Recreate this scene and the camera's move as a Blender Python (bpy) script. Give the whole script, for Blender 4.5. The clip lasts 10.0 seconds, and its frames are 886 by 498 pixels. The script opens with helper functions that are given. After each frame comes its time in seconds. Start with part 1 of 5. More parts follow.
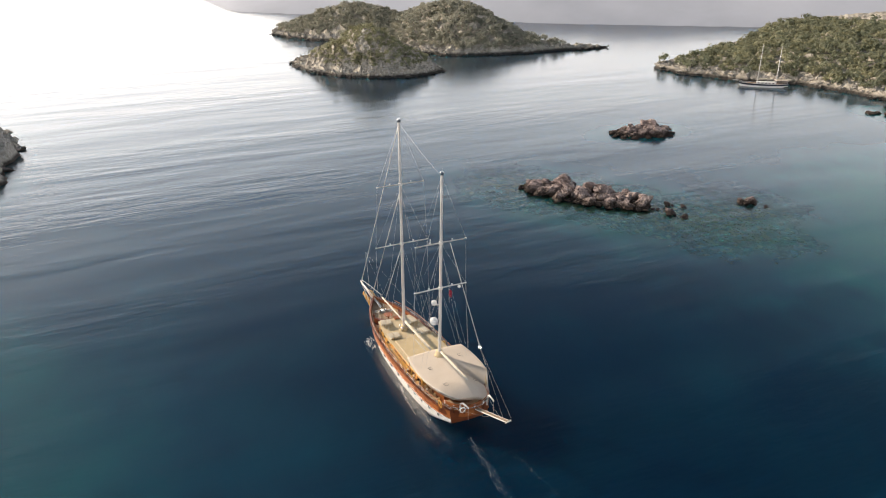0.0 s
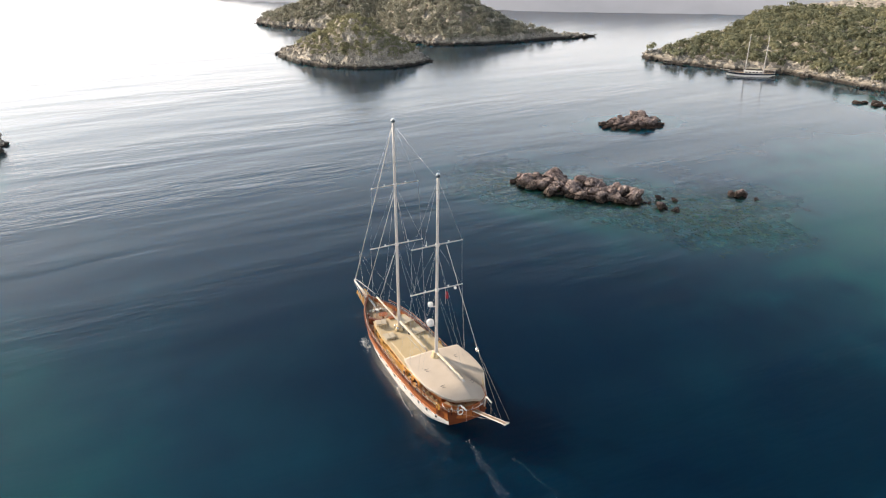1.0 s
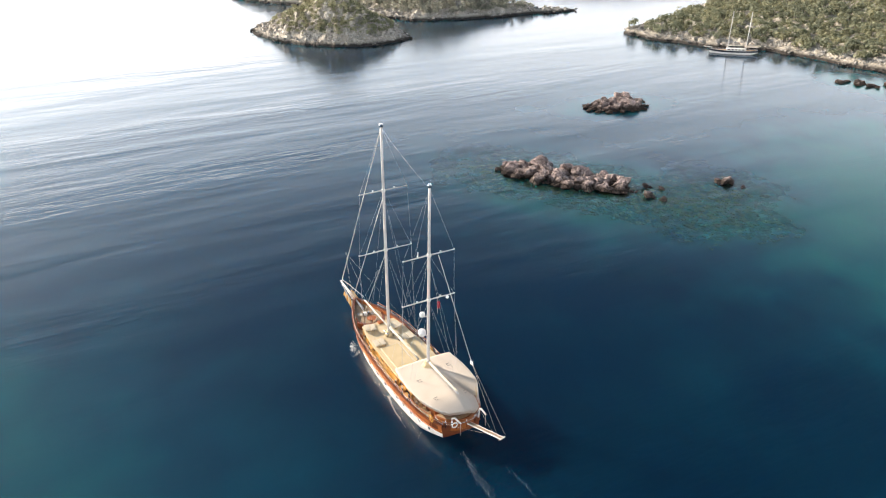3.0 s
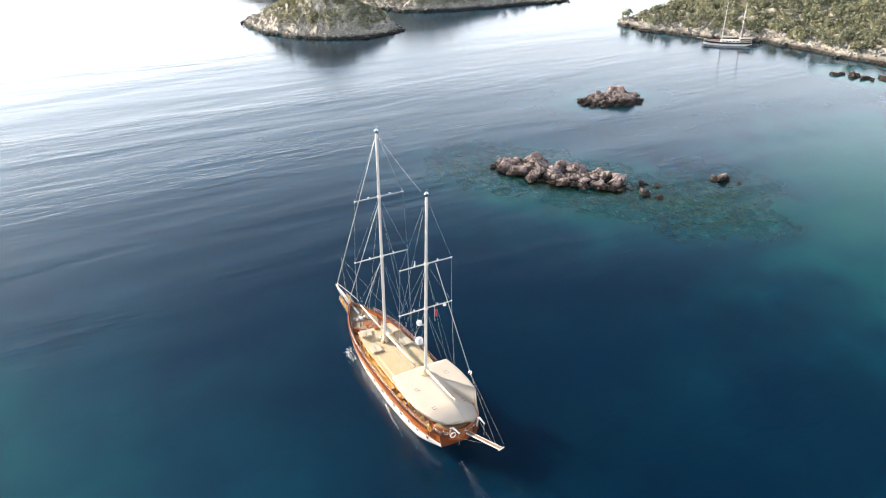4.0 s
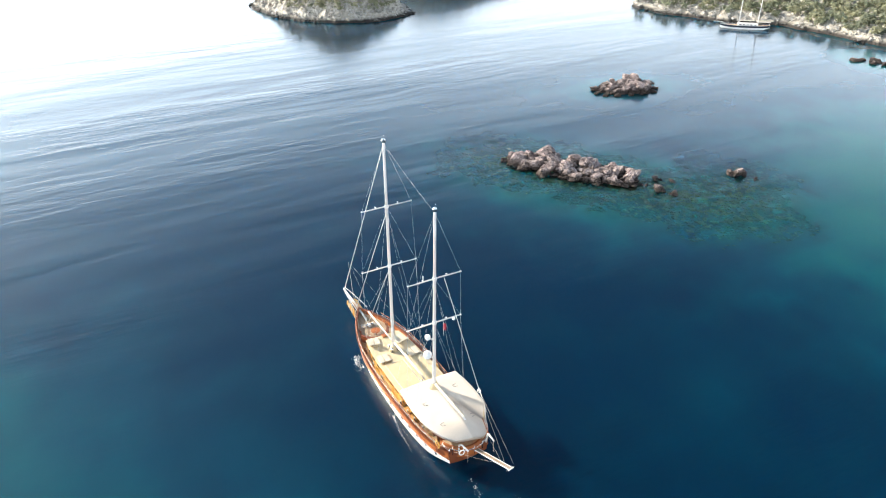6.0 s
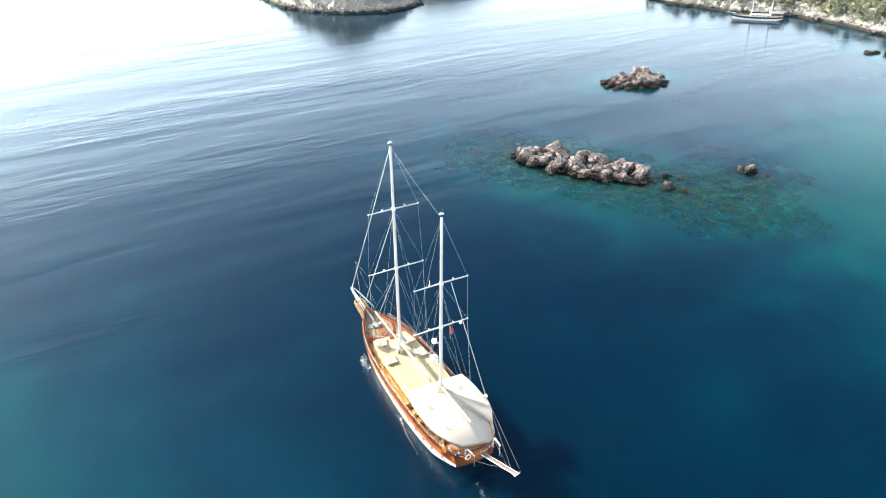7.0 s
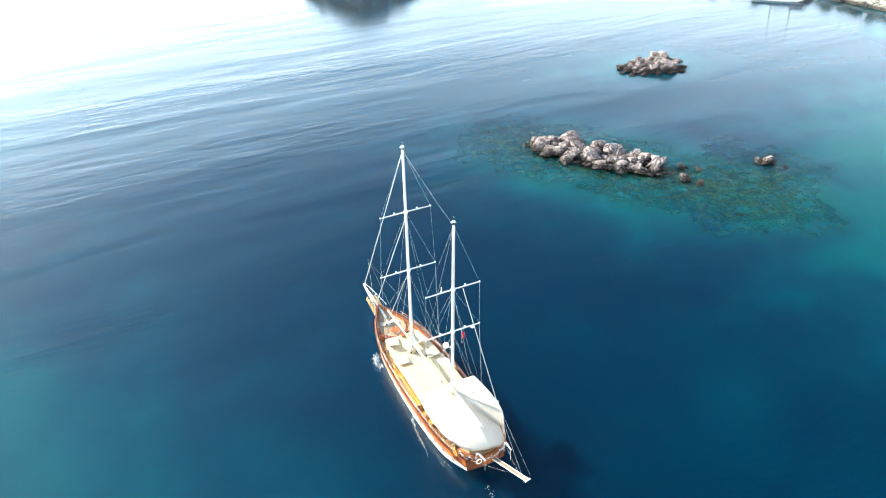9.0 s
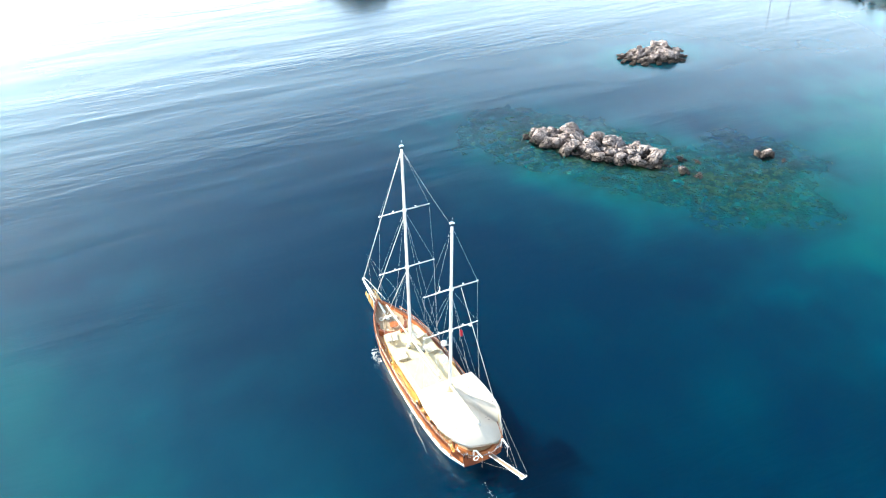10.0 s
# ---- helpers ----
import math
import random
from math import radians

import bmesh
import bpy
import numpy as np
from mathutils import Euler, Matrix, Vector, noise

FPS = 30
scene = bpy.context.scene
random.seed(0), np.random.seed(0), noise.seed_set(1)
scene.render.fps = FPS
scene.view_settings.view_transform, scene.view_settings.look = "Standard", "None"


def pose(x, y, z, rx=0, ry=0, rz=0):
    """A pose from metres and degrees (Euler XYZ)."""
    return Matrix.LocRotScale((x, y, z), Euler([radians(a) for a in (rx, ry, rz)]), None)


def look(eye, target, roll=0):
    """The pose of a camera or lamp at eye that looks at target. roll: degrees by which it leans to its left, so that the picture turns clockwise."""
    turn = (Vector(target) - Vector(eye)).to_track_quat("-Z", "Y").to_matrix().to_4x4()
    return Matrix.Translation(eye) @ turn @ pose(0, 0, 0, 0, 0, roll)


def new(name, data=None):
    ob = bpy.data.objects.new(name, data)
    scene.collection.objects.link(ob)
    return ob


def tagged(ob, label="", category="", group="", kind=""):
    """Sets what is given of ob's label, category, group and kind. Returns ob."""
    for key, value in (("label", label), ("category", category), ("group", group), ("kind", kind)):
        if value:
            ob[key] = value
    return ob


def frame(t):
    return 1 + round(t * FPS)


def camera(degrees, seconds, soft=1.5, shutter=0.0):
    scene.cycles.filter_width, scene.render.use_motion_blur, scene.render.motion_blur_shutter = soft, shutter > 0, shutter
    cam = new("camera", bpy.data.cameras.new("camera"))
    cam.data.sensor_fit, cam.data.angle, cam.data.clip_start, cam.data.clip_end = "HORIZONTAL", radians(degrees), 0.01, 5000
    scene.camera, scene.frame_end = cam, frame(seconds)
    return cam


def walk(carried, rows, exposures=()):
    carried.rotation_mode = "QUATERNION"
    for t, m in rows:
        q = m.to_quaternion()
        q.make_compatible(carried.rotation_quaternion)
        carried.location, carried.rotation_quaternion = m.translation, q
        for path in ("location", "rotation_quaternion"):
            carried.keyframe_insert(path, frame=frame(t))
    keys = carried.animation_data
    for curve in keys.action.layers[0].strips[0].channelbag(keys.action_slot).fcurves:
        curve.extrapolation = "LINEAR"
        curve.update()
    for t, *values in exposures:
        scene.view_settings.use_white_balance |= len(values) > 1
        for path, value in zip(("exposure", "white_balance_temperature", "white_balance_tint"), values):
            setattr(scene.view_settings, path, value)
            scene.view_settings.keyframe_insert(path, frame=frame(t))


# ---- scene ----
cam = camera(61.79, 10.0, soft=1.1)
PATH = [
    (0.0, look((-25.16, -49.86, 40.63), (-1.87, 0.29, 17.36), -0.96)),
    (0.5, look((-25.48, -49.29, 41.16), (-1.60, 0.35, 17.38), -0.90)),
    (1.0, look((-25.54, -48.74, 41.70), (-1.47, 0.58, 17.45), -1.02)),
    (1.5, look((-25.56, -47.94, 42.31), (-1.34, 1.01, 17.47), -1.00)),
    (2.0, look((-25.50, -47.24, 43.00), (-1.10, 1.32, 17.58), -0.96)),
    (2.5, look((-25.32, -46.38, 43.60), (-0.54, 1.68, 17.61), -0.91)),
    (4.0, look((-24.72, -44.10, 45.31), (0.66, 2.89, 17.96), -1.05)),
    (4.5, look((-24.41, -43.30, 45.91), (0.83, 3.49, 18.09), -1.15)),
    (5.0, look((-24.02, -42.52, 46.42), (0.95, 4.15, 18.15), -1.10)),
    (5.5, look((-23.57, -42.02, 46.86), (1.03, 4.62, 18.22), -1.22)),
    (7.0, look((-22.53, -40.88, 48.28), (0.74, 5.68, 18.45), -1.65)),
    (7.5, look((-22.27, -40.42, 48.91), (0.57, 6.01, 18.55), -1.67)),
    (8.0, look((-22.06, -39.90, 49.48), (0.35, 6.40, 18.59), -1.74)),
    (8.5, look((-21.85, -39.74, 49.85), (0.17, 6.55, 18.67), -1.97)),
    (9.0, look((-21.65, -39.67, 50.38), (0.07, 6.49, 18.81), -2.08)),
    (9.5, look((-21.43, -39.48, 50.93), (0.06, 6.43, 18.83), -2.06)),
    (10.0, look((-21.36, -39.30, 51.72), (0.06, 6.17, 18.96), -1.85)),
]
EXPO = [(0.0, 0.02, 7450, 14), (2.5, 0.46, 7150, 13), (5.0, 0.87, 6700, 10), (7.5, 1.26, 6330, 3), (10.0, 1.60, 6180, 0)]
walk(cam, PATH, EXPO)

# ---- light ----
SUN_AZ = radians(-36)      # clockwise from +Y, seen from above
SUN_EL = radians(24)
HAZE_FAR, HAZE_SUN, AUREOLE = 2.45, 3.5, 0.55
world = bpy.data.worlds.new("sky")
scene.world = world
world.use_nodes = True
wn, wl = world.node_tree.nodes, world.node_tree.links
sky = wn.new("ShaderNodeTexSky")
sky.sky_type, sky.sun_disc = 'NISHITA', False
sky.sun_elevation, sky.sun_rotation = SUN_EL, SUN_AZ
sky.dust_density, sky.air_density, sky.ozone_density = 2.5, 1.0, 1.5
wn["Background"].inputs[1].default_value = 0.05
wl.new(sky.outputs[0], wn["Background"].inputs[0])
# sea haze: white air that thickens towards the horizon and glows towards the sun
tcw, sepw, dotw = wn.new("ShaderNodeTexCoord"), wn.new("ShaderNodeSeparateXYZ"), wn.new("ShaderNodeVectorMath")
wl.new(tcw.outputs["Generated"], sepw.inputs[0])
dotw.operation = 'DOT_PRODUCT'
dotw.inputs[1].default_value = (math.sin(SUN_AZ), math.cos(SUN_AZ), 0)
wl.new(tcw.outputs["Generated"], dotw.inputs[0])
low, side, both = wn.new("ShaderNodeMapRange"), wn.new("ShaderNodeMapRange"), wn.new("ShaderNodeMath")
low.interpolation_type = 'SMOOTHERSTEP'
for i, v in ((1, 0.0), (2, 0.535), (3, 1.0), (4, 0.0)):
    low.inputs[i].default_value = v
for i, v in ((1, 0.0), (2, 1.0), (3, HAZE_FAR), (4, HAZE_SUN)):
    side.inputs[i].default_value = v
wl.new(sepw.outputs[2], low.inputs[0])
wl.new(dotw.outputs["Value"], side.inputs[0])
both.operation = 'MULTIPLY'
wl.new(low.outputs[0], both.inputs[0])
wl.new(side.outputs[0], both.inputs[1])
haze, sumw = wn.new("ShaderNodeBackground"), wn.new("ShaderNodeAddShader")
tint = wn.new("ShaderNodeValToRGB")
tint.color_ramp.elements[0].color, tint.color_ramp.elements[1].color = (0.95, 0.965, 1.0, 1), (0.33, 0.67, 1.02, 1)
tint.color_ramp.elements[0].position, tint.color_ramp.elements[1].position = 0.11, 0.48
wl.new(sepw.outputs[2], tint.inputs[0])
wl.new(tint.outputs[0], haze.inputs[0])
# the bright aureole round the sun, behind thin haze
dots, ring, lit = wn.new("ShaderNodeVectorMath"), wn.new("ShaderNodeMapRange"), wn.new("ShaderNodeMath")
dots.operation, ring.interpolation_type = 'DOT_PRODUCT', 'SMOOTHSTEP'
dots.inputs[1].default_value = (math.sin(SUN_AZ) * math.cos(SUN_EL), math.cos(SUN_AZ) * math.cos(SUN_EL), math.sin(SUN_EL))
for i, v in ((1, 0.5), (2, 1.0), (3, 0.0), (4, AUREOLE)):
    ring.inputs[i].default_value = v
wl.new(tcw.outputs["Generated"], dots.inputs[0])
wl.new(dots.outputs["Value"], ring.inputs[0])
wl.new(both.outputs[0], lit.inputs[0])
wl.new(ring.outputs[0], lit.inputs[1])
wl.new(lit.outputs[0], haze.inputs[1])
wl.new(wn["Background"].outputs[0], sumw.inputs[0])
wl.new(haze.outputs[0], sumw.inputs[1])
wl.new(sumw.outputs[0], wn["World Output"].inputs[0])
sun = new("sun", bpy.data.lights.new("sun", 'SUN'))
sun.data.energy, sun.data.angle, sun.data.color = 4.7, radians(0.6), (1.0, 0.90, 0.76)
sun.matrix_world = look((0, 0, 0), (-math.sin(SUN_AZ) * math.cos(SUN_EL), -math.cos(SUN_AZ) * math.cos(SUN_EL), -math.sin(SUN_EL)))


# ---- materials ----
def nodes_of(name):
    m = bpy.data.materials.new(name)
    m.use_nodes = True
    return m, m.node_tree.nodes, m.node_tree.links, m.node_tree.nodes["Principled BSDF"]


def ramp(ns, stops):
    r = ns.new("ShaderNodeValToRGB")
    el = r.color_ramp.elements
    while len(el) < len(stops):
        el.new(0.5)
    for e, (p, c) in zip(el, stops):
        e.position, e.color = p, (*c, 1)
    return r


def coat(name, a, b, rough=0.6, scale=3.0, fine=40.0, bump=0.2, metal=0.0, detail=6.0, stretch=(1, 1, 1), spread=0.12, clear=0.0):
    """A surface whose colour wanders between a and b at two scales, with fine relief."""
    m, ns, ls, p = nodes_of(name)
    tc = ns.new("ShaderNodeTexCoord")
    mp = ns.new("ShaderNodeMapping")
    mp.inputs["Scale"].default_value = stretch
    ls.new(tc.outputs["Object"], mp.inputs[0])
    n1, n2 = ns.new("ShaderNodeTexNoise"), ns.new("ShaderNodeTexNoise")
    for n, s in ((n1, scale), (n2, fine)):
        n.inputs["Scale"].default_value, n.inputs["Detail"].default_value = s, detail
        ls.new(mp.outputs[0], n.inputs["Vector"])
    mix = ns.new("ShaderNodeMix")
    mix.inputs[0].default_value = 0.4
    ls.new(n1.outputs[0], mix.inputs[2])
    ls.new(n2.outputs[0], mix.inputs[3])
    info = ns.new("ShaderNodeObjectInfo")
    add = ns.new("ShaderNodeMath")
    add.operation = 'MULTIPLY_ADD'
    add.inputs[1].default_value = spread
    ls.new(info.outputs["Random"], add.inputs[0])
    ls.new(mix.outputs[0], add.inputs[2])
    r = ramp(ns, ((0.38, a), (0.68, b)))
    ls.new(add.outputs[0], r.inputs[0])
    ls.new(r.outputs[0], p.inputs["Base Color"])
    p.inputs["Roughness"].default_value, p.inputs["Metallic"].default_value = rough, metal
    p.inputs["Coat Weight"].default_value = clear
    bp = ns.new("ShaderNodeBump")
    bp.inputs["Strength"].default_value, bp.inputs["Distance"].default_value = bump, 0.02
    ls.new(n2.outputs[0], bp.inputs["Height"])
    ls.new(bp.outputs[0], p.inputs["Normal"])
    return m


VARNISH = coat("varnished_mahogany", (0.24, 0.062, 0.015), (0.46, 0.145, 0.036), 0.32, 0.8, 14, 0.1, stretch=(1, 0.15, 3), clear=0.4)
# dark wood of settee and rails; on the transom it stands for shade
MAHOGANY = coat("dark_mahogany", (0.11, 0.028, 0.010), (0.22, 0.062, 0.022), 0.3, 0.8, 14, 0.1, stretch=(1, 0.15, 3), clear=0.4)
ROOFPAINT = coat("cream_roof_paint", (0.58, 0.455, 0.285), (0.67, 0.545, 0.36), 0.7, 0.5, 20, 0.1)
LOUNGE = coat("lounger_cloth", (0.55, 0.48, 0.37), (0.64, 0.57, 0.46), 0.85, 2, 50, 0.2)
TEAK = coat("teak_deck", (0.40, 0.275, 0.17), (0.58, 0.43, 0.29), 0.6, 0.8, 14, 0.15, stretch=(5, 0.3, 1))
GOLDWOOD = coat("golden_varnish", (0.58, 0.27, 0.045), (0.78, 0.43, 0.095), 0.35, 1.0, 14, 0.1, stretch=(1, 0.2, 2), clear=0.4)
WHITEPAINT = coat("white_paint", (0.72, 0.70, 0.66), (0.84, 0.82, 0.78), 0.35, 0.7, 9, 0.05)
MASTPAINT = coat("mast_paint", (0.55, 0.52, 0.50), (0.68, 0.65, 0.62), 0.35, 0.7, 9, 0.03)
CANVAS = coat("cream_canvas", (0.62, 0.525, 0.43), (0.70, 0.605, 0.515), 0.85, 0.6, 60, 0.25)
PAD = coat("cream_cushion", (0.55, 0.425, 0.245), (0.65, 0.515, 0.32), 0.85, 0.9, 50, 0.25)
SAILCLOTH = coat("furled_sail", (0.58, 0.50, 0.38), (0.72, 0.64, 0.51), 0.8, 2.5, 30, 0.4)
ROPE = coat("pale_rope", (0.55, 0.52, 0.47), (0.75, 0.72, 0.66), 0.8, 4, 60, 0.2)
WIRE = coat("steel_wire", (0.46, 0.47, 0.49), (0.64, 0.65, 0.67), 0.35, 4, 60, 0.05, metal=0.2)
STEEL = coat("polished_steel", (0.55, 0.55, 0.55), (0.72, 0.72, 0.72), 0.25, 4, 40, 0.05, metal=1.0)
DARK = coat("dark_glass", (0.012, 0.014, 0.018), (0.03, 0.03, 0.035), 0.15, 3, 20, 0.05)
BLACK = coat("black_fitting", (0.02, 0.02, 0.02), (0.05, 0.05, 0.05), 0.5, 3, 30, 0.1)
PLASTIC = coat("white_plastic", (0.76, 0.76, 0.75), (0.84, 0.84, 0.83), 0.3, 3, 20, 0.03)
REDCLOTH = coat("red_cloth", (0.34, 0.010, 0.03), (0.50, 0.02, 0.05), 0.8, 3, 60, 0.2)
NAVYPAINT = coat("navy_paint", (0.015, 0.02, 0.035), (0.03, 0.04, 0.06), 0.3, 1, 10, 0.05)
# both scrub tones are lightened to carry the haze over the land
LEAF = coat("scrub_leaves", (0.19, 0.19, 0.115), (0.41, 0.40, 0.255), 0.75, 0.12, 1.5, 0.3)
LEAFDARK = coat("maquis_leaves", (0.112, 0.124, 0.080), (0.270, 0.282, 0.188), 0.75, 0.12, 1.5, 0.3)
# paler scrub: the haze over the far island is put into the colour
HAZED_SCRUB = coat("hazed_scrub_leaves", (0.25, 0.25, 0.20), (0.46, 0.45, 0.37), 0.8, 0.12, 1.5, 0.3)
WEATHERED = coat("weathered_planks", (0.20, 0.135, 0.09), (0.36, 0.26, 0.18), 0.7, 0.8, 14, 0.15, stretch=(5, 0.3, 1))


def leafy(m):
    """Lets light through the leaves, as thin foliage does."""
    ns, ls = m.node_tree.nodes, m.node_tree.links
    p, out = ns["Principled BSDF"], ns["Material Output"]
    tl, mix = ns.new("ShaderNodeBsdfTranslucent"), ns.new("ShaderNodeMixShader")
    ls.new(p.inputs["Base Color"].links[0].from_socket, tl.inputs[0])
    mix.inputs[0].default_value = 0.45
    ls.new(p.outputs[0], mix.inputs[1])
    ls.new(tl.outputs[0], mix.inputs[2])
    ls.new(mix.outputs[0], out.inputs[0])


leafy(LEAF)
leafy(LEAFDARK)
leafy(HAZED_SCRUB)


def rock_material(name, low, high, tide=0.55, wet=(0.030, 0.024, 0.020), scale=0.5, dry=True):
    """Limestone with pits and cracks, and the dark tide line that algae leave above the water."""
    m, ns, ls, p = nodes_of(name)
    geo = ns.new("ShaderNodeNewGeometry")
    tc = ns.new("ShaderNodeTexCoord")
    big, small, pits = ns.new("ShaderNodeTexNoise"), ns.new("ShaderNodeTexNoise"), ns.new("ShaderNodeTexVoronoi")
    big.inputs["Scale"].default_value, big.inputs["Detail"].default_value = scale, 8
    small.inputs["Scale"].default_value, small.inputs["Detail"].default_value = scale * 7, 8
    pits.inputs["Scale"].default_value, pits.feature = scale * 5, 'DISTANCE_TO_EDGE'
    for n in (big, small, pits):
        ls.new(geo.outputs["Position"], n.inputs["Vector"])
    mix = ns.new("ShaderNodeMix")
    mix.inputs[0].default_value = 0.55
    ls.new(big.outputs[0], mix.inputs[2])
    ls.new(small.outputs[0], mix.inputs[3])
    r = ramp(ns, ((0.34, low), (0.50, tuple((l + h) / 2 for l, h in zip(low, high))), (0.62, high)))
    ls.new(mix.outputs[0], r.inputs[0])
    sep = ns.new("ShaderNodeSeparateXYZ")
    ls.new(geo.outputs["Position"], sep.inputs[0])
    lift = ns.new("ShaderNodeMath")
    lift.operation = 'MULTIPLY_ADD'
    lift.inputs[1].default_value = -0.7 * tide
    ls.new(small.outputs[0], lift.inputs[0])
    ls.new(sep.outputs[2], lift.inputs[2])
    band = ns.new("ShaderNodeMapRange")
    band.inputs[1].default_value, band.inputs[2].default_value = tide * 0.1, tide * 0.75
    ls.new(lift.outputs[0], band.inputs[0])
    tint = ns.new("ShaderNodeMix")
    tint.data_type = 'RGBA'
    tint.inputs[6].default_value = (*wet, 1)
    ls.new(band.outputs[0], tint.inputs[0])
    ls.new(r.outputs[0], tint.inputs[7])
    ls.new(tint.outputs[2] if dry else r.outputs[0], p.inputs["Base Color"])
    p.inputs["Roughness"].default_value = 0.85
    hsum = ns.new("ShaderNodeMath")
    hsum.operation = 'MULTIPLY_ADD'
    hsum.inputs[1].default_value = 0.6
    ls.new(pits.outputs[0], hsum.inputs[0])
    ls.new(small.outputs[0], hsum.inputs[2])
    bp = ns.new("ShaderNodeBump")
    bp.inputs["Strength"].default_value, bp.inputs["Distance"].default_value = 0.8, 0.25 / scale * 0.5
    ls.new(hsum.outputs[0], bp.inputs["Height"])
    ls.new(bp.outputs[0], p.inputs["Normal"])
    return m


ROCK = rock_material("pitted_limestone", (0.040, 0.027, 0.024), (0.55, 0.435, 0.405), 1.05, wet=(0.050, 0.034, 0.027), scale=1.0)
SHORE = rock_material("shore_limestone", (0.26, 0.235, 0.205), (0.54, 0.50, 0.45), 0.9, scale=0.25)
DRYSOIL = rock_material("stony_slope", (0.30, 0.265, 0.215), (0.56, 0.51, 0.44), 1.1, scale=0.2)
# pale blue-grey base colour paints the haze between here and the hills
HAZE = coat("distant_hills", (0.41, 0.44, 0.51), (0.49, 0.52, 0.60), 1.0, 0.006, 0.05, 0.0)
SEABED = rock_material("seabed_gravel", (0.07, 0.18, 0.145), (0.22, 0.40, 0.31), 0.01, scale=0.35, dry=False)
SUNKEN = rock_material("sunken_stone", (0.46, 0.47, 0.26), (0.92, 0.86, 0.56), 0.01, scale=0.25, dry=False)


def sea_material():
    """Sea water: the body's colour goes from navy to teal as it shoals, over stones it clears, and the surface mirrors the sky."""
    m, ns, ls, p = nodes_of("sea_water")
    out = ns["Material Output"]
    geo = ns.new("ShaderNodeNewGeometry")
    at = ns.new("ShaderNodeAttribute")
    at.attribute_name = "shoal"
    body = ramp(ns, ((0.0, (0.0001, 0.0154, 0.0435)), (0.25, (0.0002, 0.031, 0.064)), (0.55, (0.0005, 0.064, 0.086)), (1.0, (0.003, 0.094, 0.089))))
    soft = ns.new("ShaderNodeTexNoise")
    soft.inputs["Scale"].default_value, soft.inputs["Detail"].default_value = 0.06, 4
    ls.new(geo.outputs["Position"], soft.inputs["Vector"])
    dep = ns.new("ShaderNodeMath")
    dep.operation = 'MULTIPLY_ADD'
    dep.inputs[1].default_value = 0.34
    ls.new(soft.outputs[0], dep.inputs[0])
    ls.new(at.outputs["Fac"], dep.inputs[2])
    off = ns.new("ShaderNodeMath")
    off.operation = 'SUBTRACT'
    off.inputs[1].default_value = 0.17
    ls.new(dep.outputs[0], off.inputs[0])
    ls.new(off.outputs[0], body.inputs[0])
    ls.new(body.outputs[0], p.inputs["Base Color"])
    p.inputs["IOR"].default_value, p.inputs["Roughness"].default_value = 1.33, 0.16
    p.inputs["Subsurface Weight"].default_value, p.inputs["Subsurface Scale"].default_value = 1.0, 5.0
    p.inputs["Subsurface Radius"].default_value = (1.0, 3.0, 4.0)
    # long swell lines, chop and ripples
    mp = ns.new("ShaderNodeMapping")
    mp.inputs["Rotation"].default_value = (0, 0, radians(14))
    mp.inputs["Scale"].default_value = (0.22, 1.0, 1.0)
    ls.new(geo.outputs["Position"], mp.inputs[0])
    paws, gust = ns.new("ShaderNodeTexNoise"), ns.new("ShaderNodeMapRange")
    paws.inputs["Scale"].default_value, paws.inputs["Detail"].default_value = 0.035, 2
    ls.new(mp.outputs[0], paws.inputs["Vector"])
    gust.inputs[1].default_value, gust.inputs[2].default_value, gust.inputs[3].default_value, gust.inputs[4].default_value = 0.40, 0.62, 0.2, 1.1
    gust.interpolation_type = 'SMOOTHSTEP'
    ls.new(paws.outputs[0], gust.inputs[0])
    churn, calm = ns.new("ShaderNodeAttribute"), gust
    churn.attribute_name = "churn"
    gust = ns.new("ShaderNodeMath")
    gust.operation = 'MULTIPLY_ADD'
    gust.inputs[1].default_value = 0.5
    ls.new(churn.outputs["Fac"], gust.inputs[0])
    ls.new(calm.outputs[0], gust.inputs[2])
    heights = []
    for s, d, w in ((0.09, 2, 1.5), (0.22, 3, 0.75), (0.6, 3, 0.55), (2.2, 3, 0.17)):
        n = ns.new("ShaderNodeTexNoise")
        n.inputs["Scale"].default_value, n.inputs["Detail"].default_value = s, d
        n.inputs["Distortion"].default_value = 0.4
        ls.new(mp.outputs[0], n.inputs["Vector"])
        k = ns.new("ShaderNodeMath")
        k.operation = 'MULTIPLY'
        k.inputs[1].default_value = w
        if s > 0.1:
            # cat's paws: the breeze ruffles the sea in patches
            j = ns.new("ShaderNodeMath")
            j.operation = 'MULTIPLY'
            ls.new(n.outputs[0], j.inputs[0])
            ls.new(gust.outputs[0], j.inputs[1])
            ls.new(j.outputs[0], k.inputs[0])
        else:
            ls.new(n.outputs[0], k.inputs[0])
        heights.append(k)
    add = heights[0]
    for k in heights[1:]:
        a = ns.new("ShaderNodeMath")
        ls.new(add.outputs[0], a.inputs[0])
        ls.new(k.outputs[0], a.inputs[1])
        add = a
    # the lee of the headland lies calmer than the open water to the west
    east, lee, swell = ns.new("ShaderNodeSeparateXYZ"), ns.new("ShaderNodeMapRange"), ns.new("ShaderNodeMath")
    ls.new(geo.outputs["Position"], east.inputs[0])
    ls.new(east.outputs[0], lee.inputs[0])
    lee.interpolation_type = 'SMOOTHSTEP'
    for i, v in ((1, 15.0), (2, 95.0), (3, 1.0), (4, 0.50)):
        lee.inputs[i].default_value = v
    swell.operation = 'MULTIPLY'
    ls.new(add.outputs[0], swell.inputs[0])
    ls.new(lee.outputs[0], swell.inputs[1])
    bp = ns.new("ShaderNodeBump")
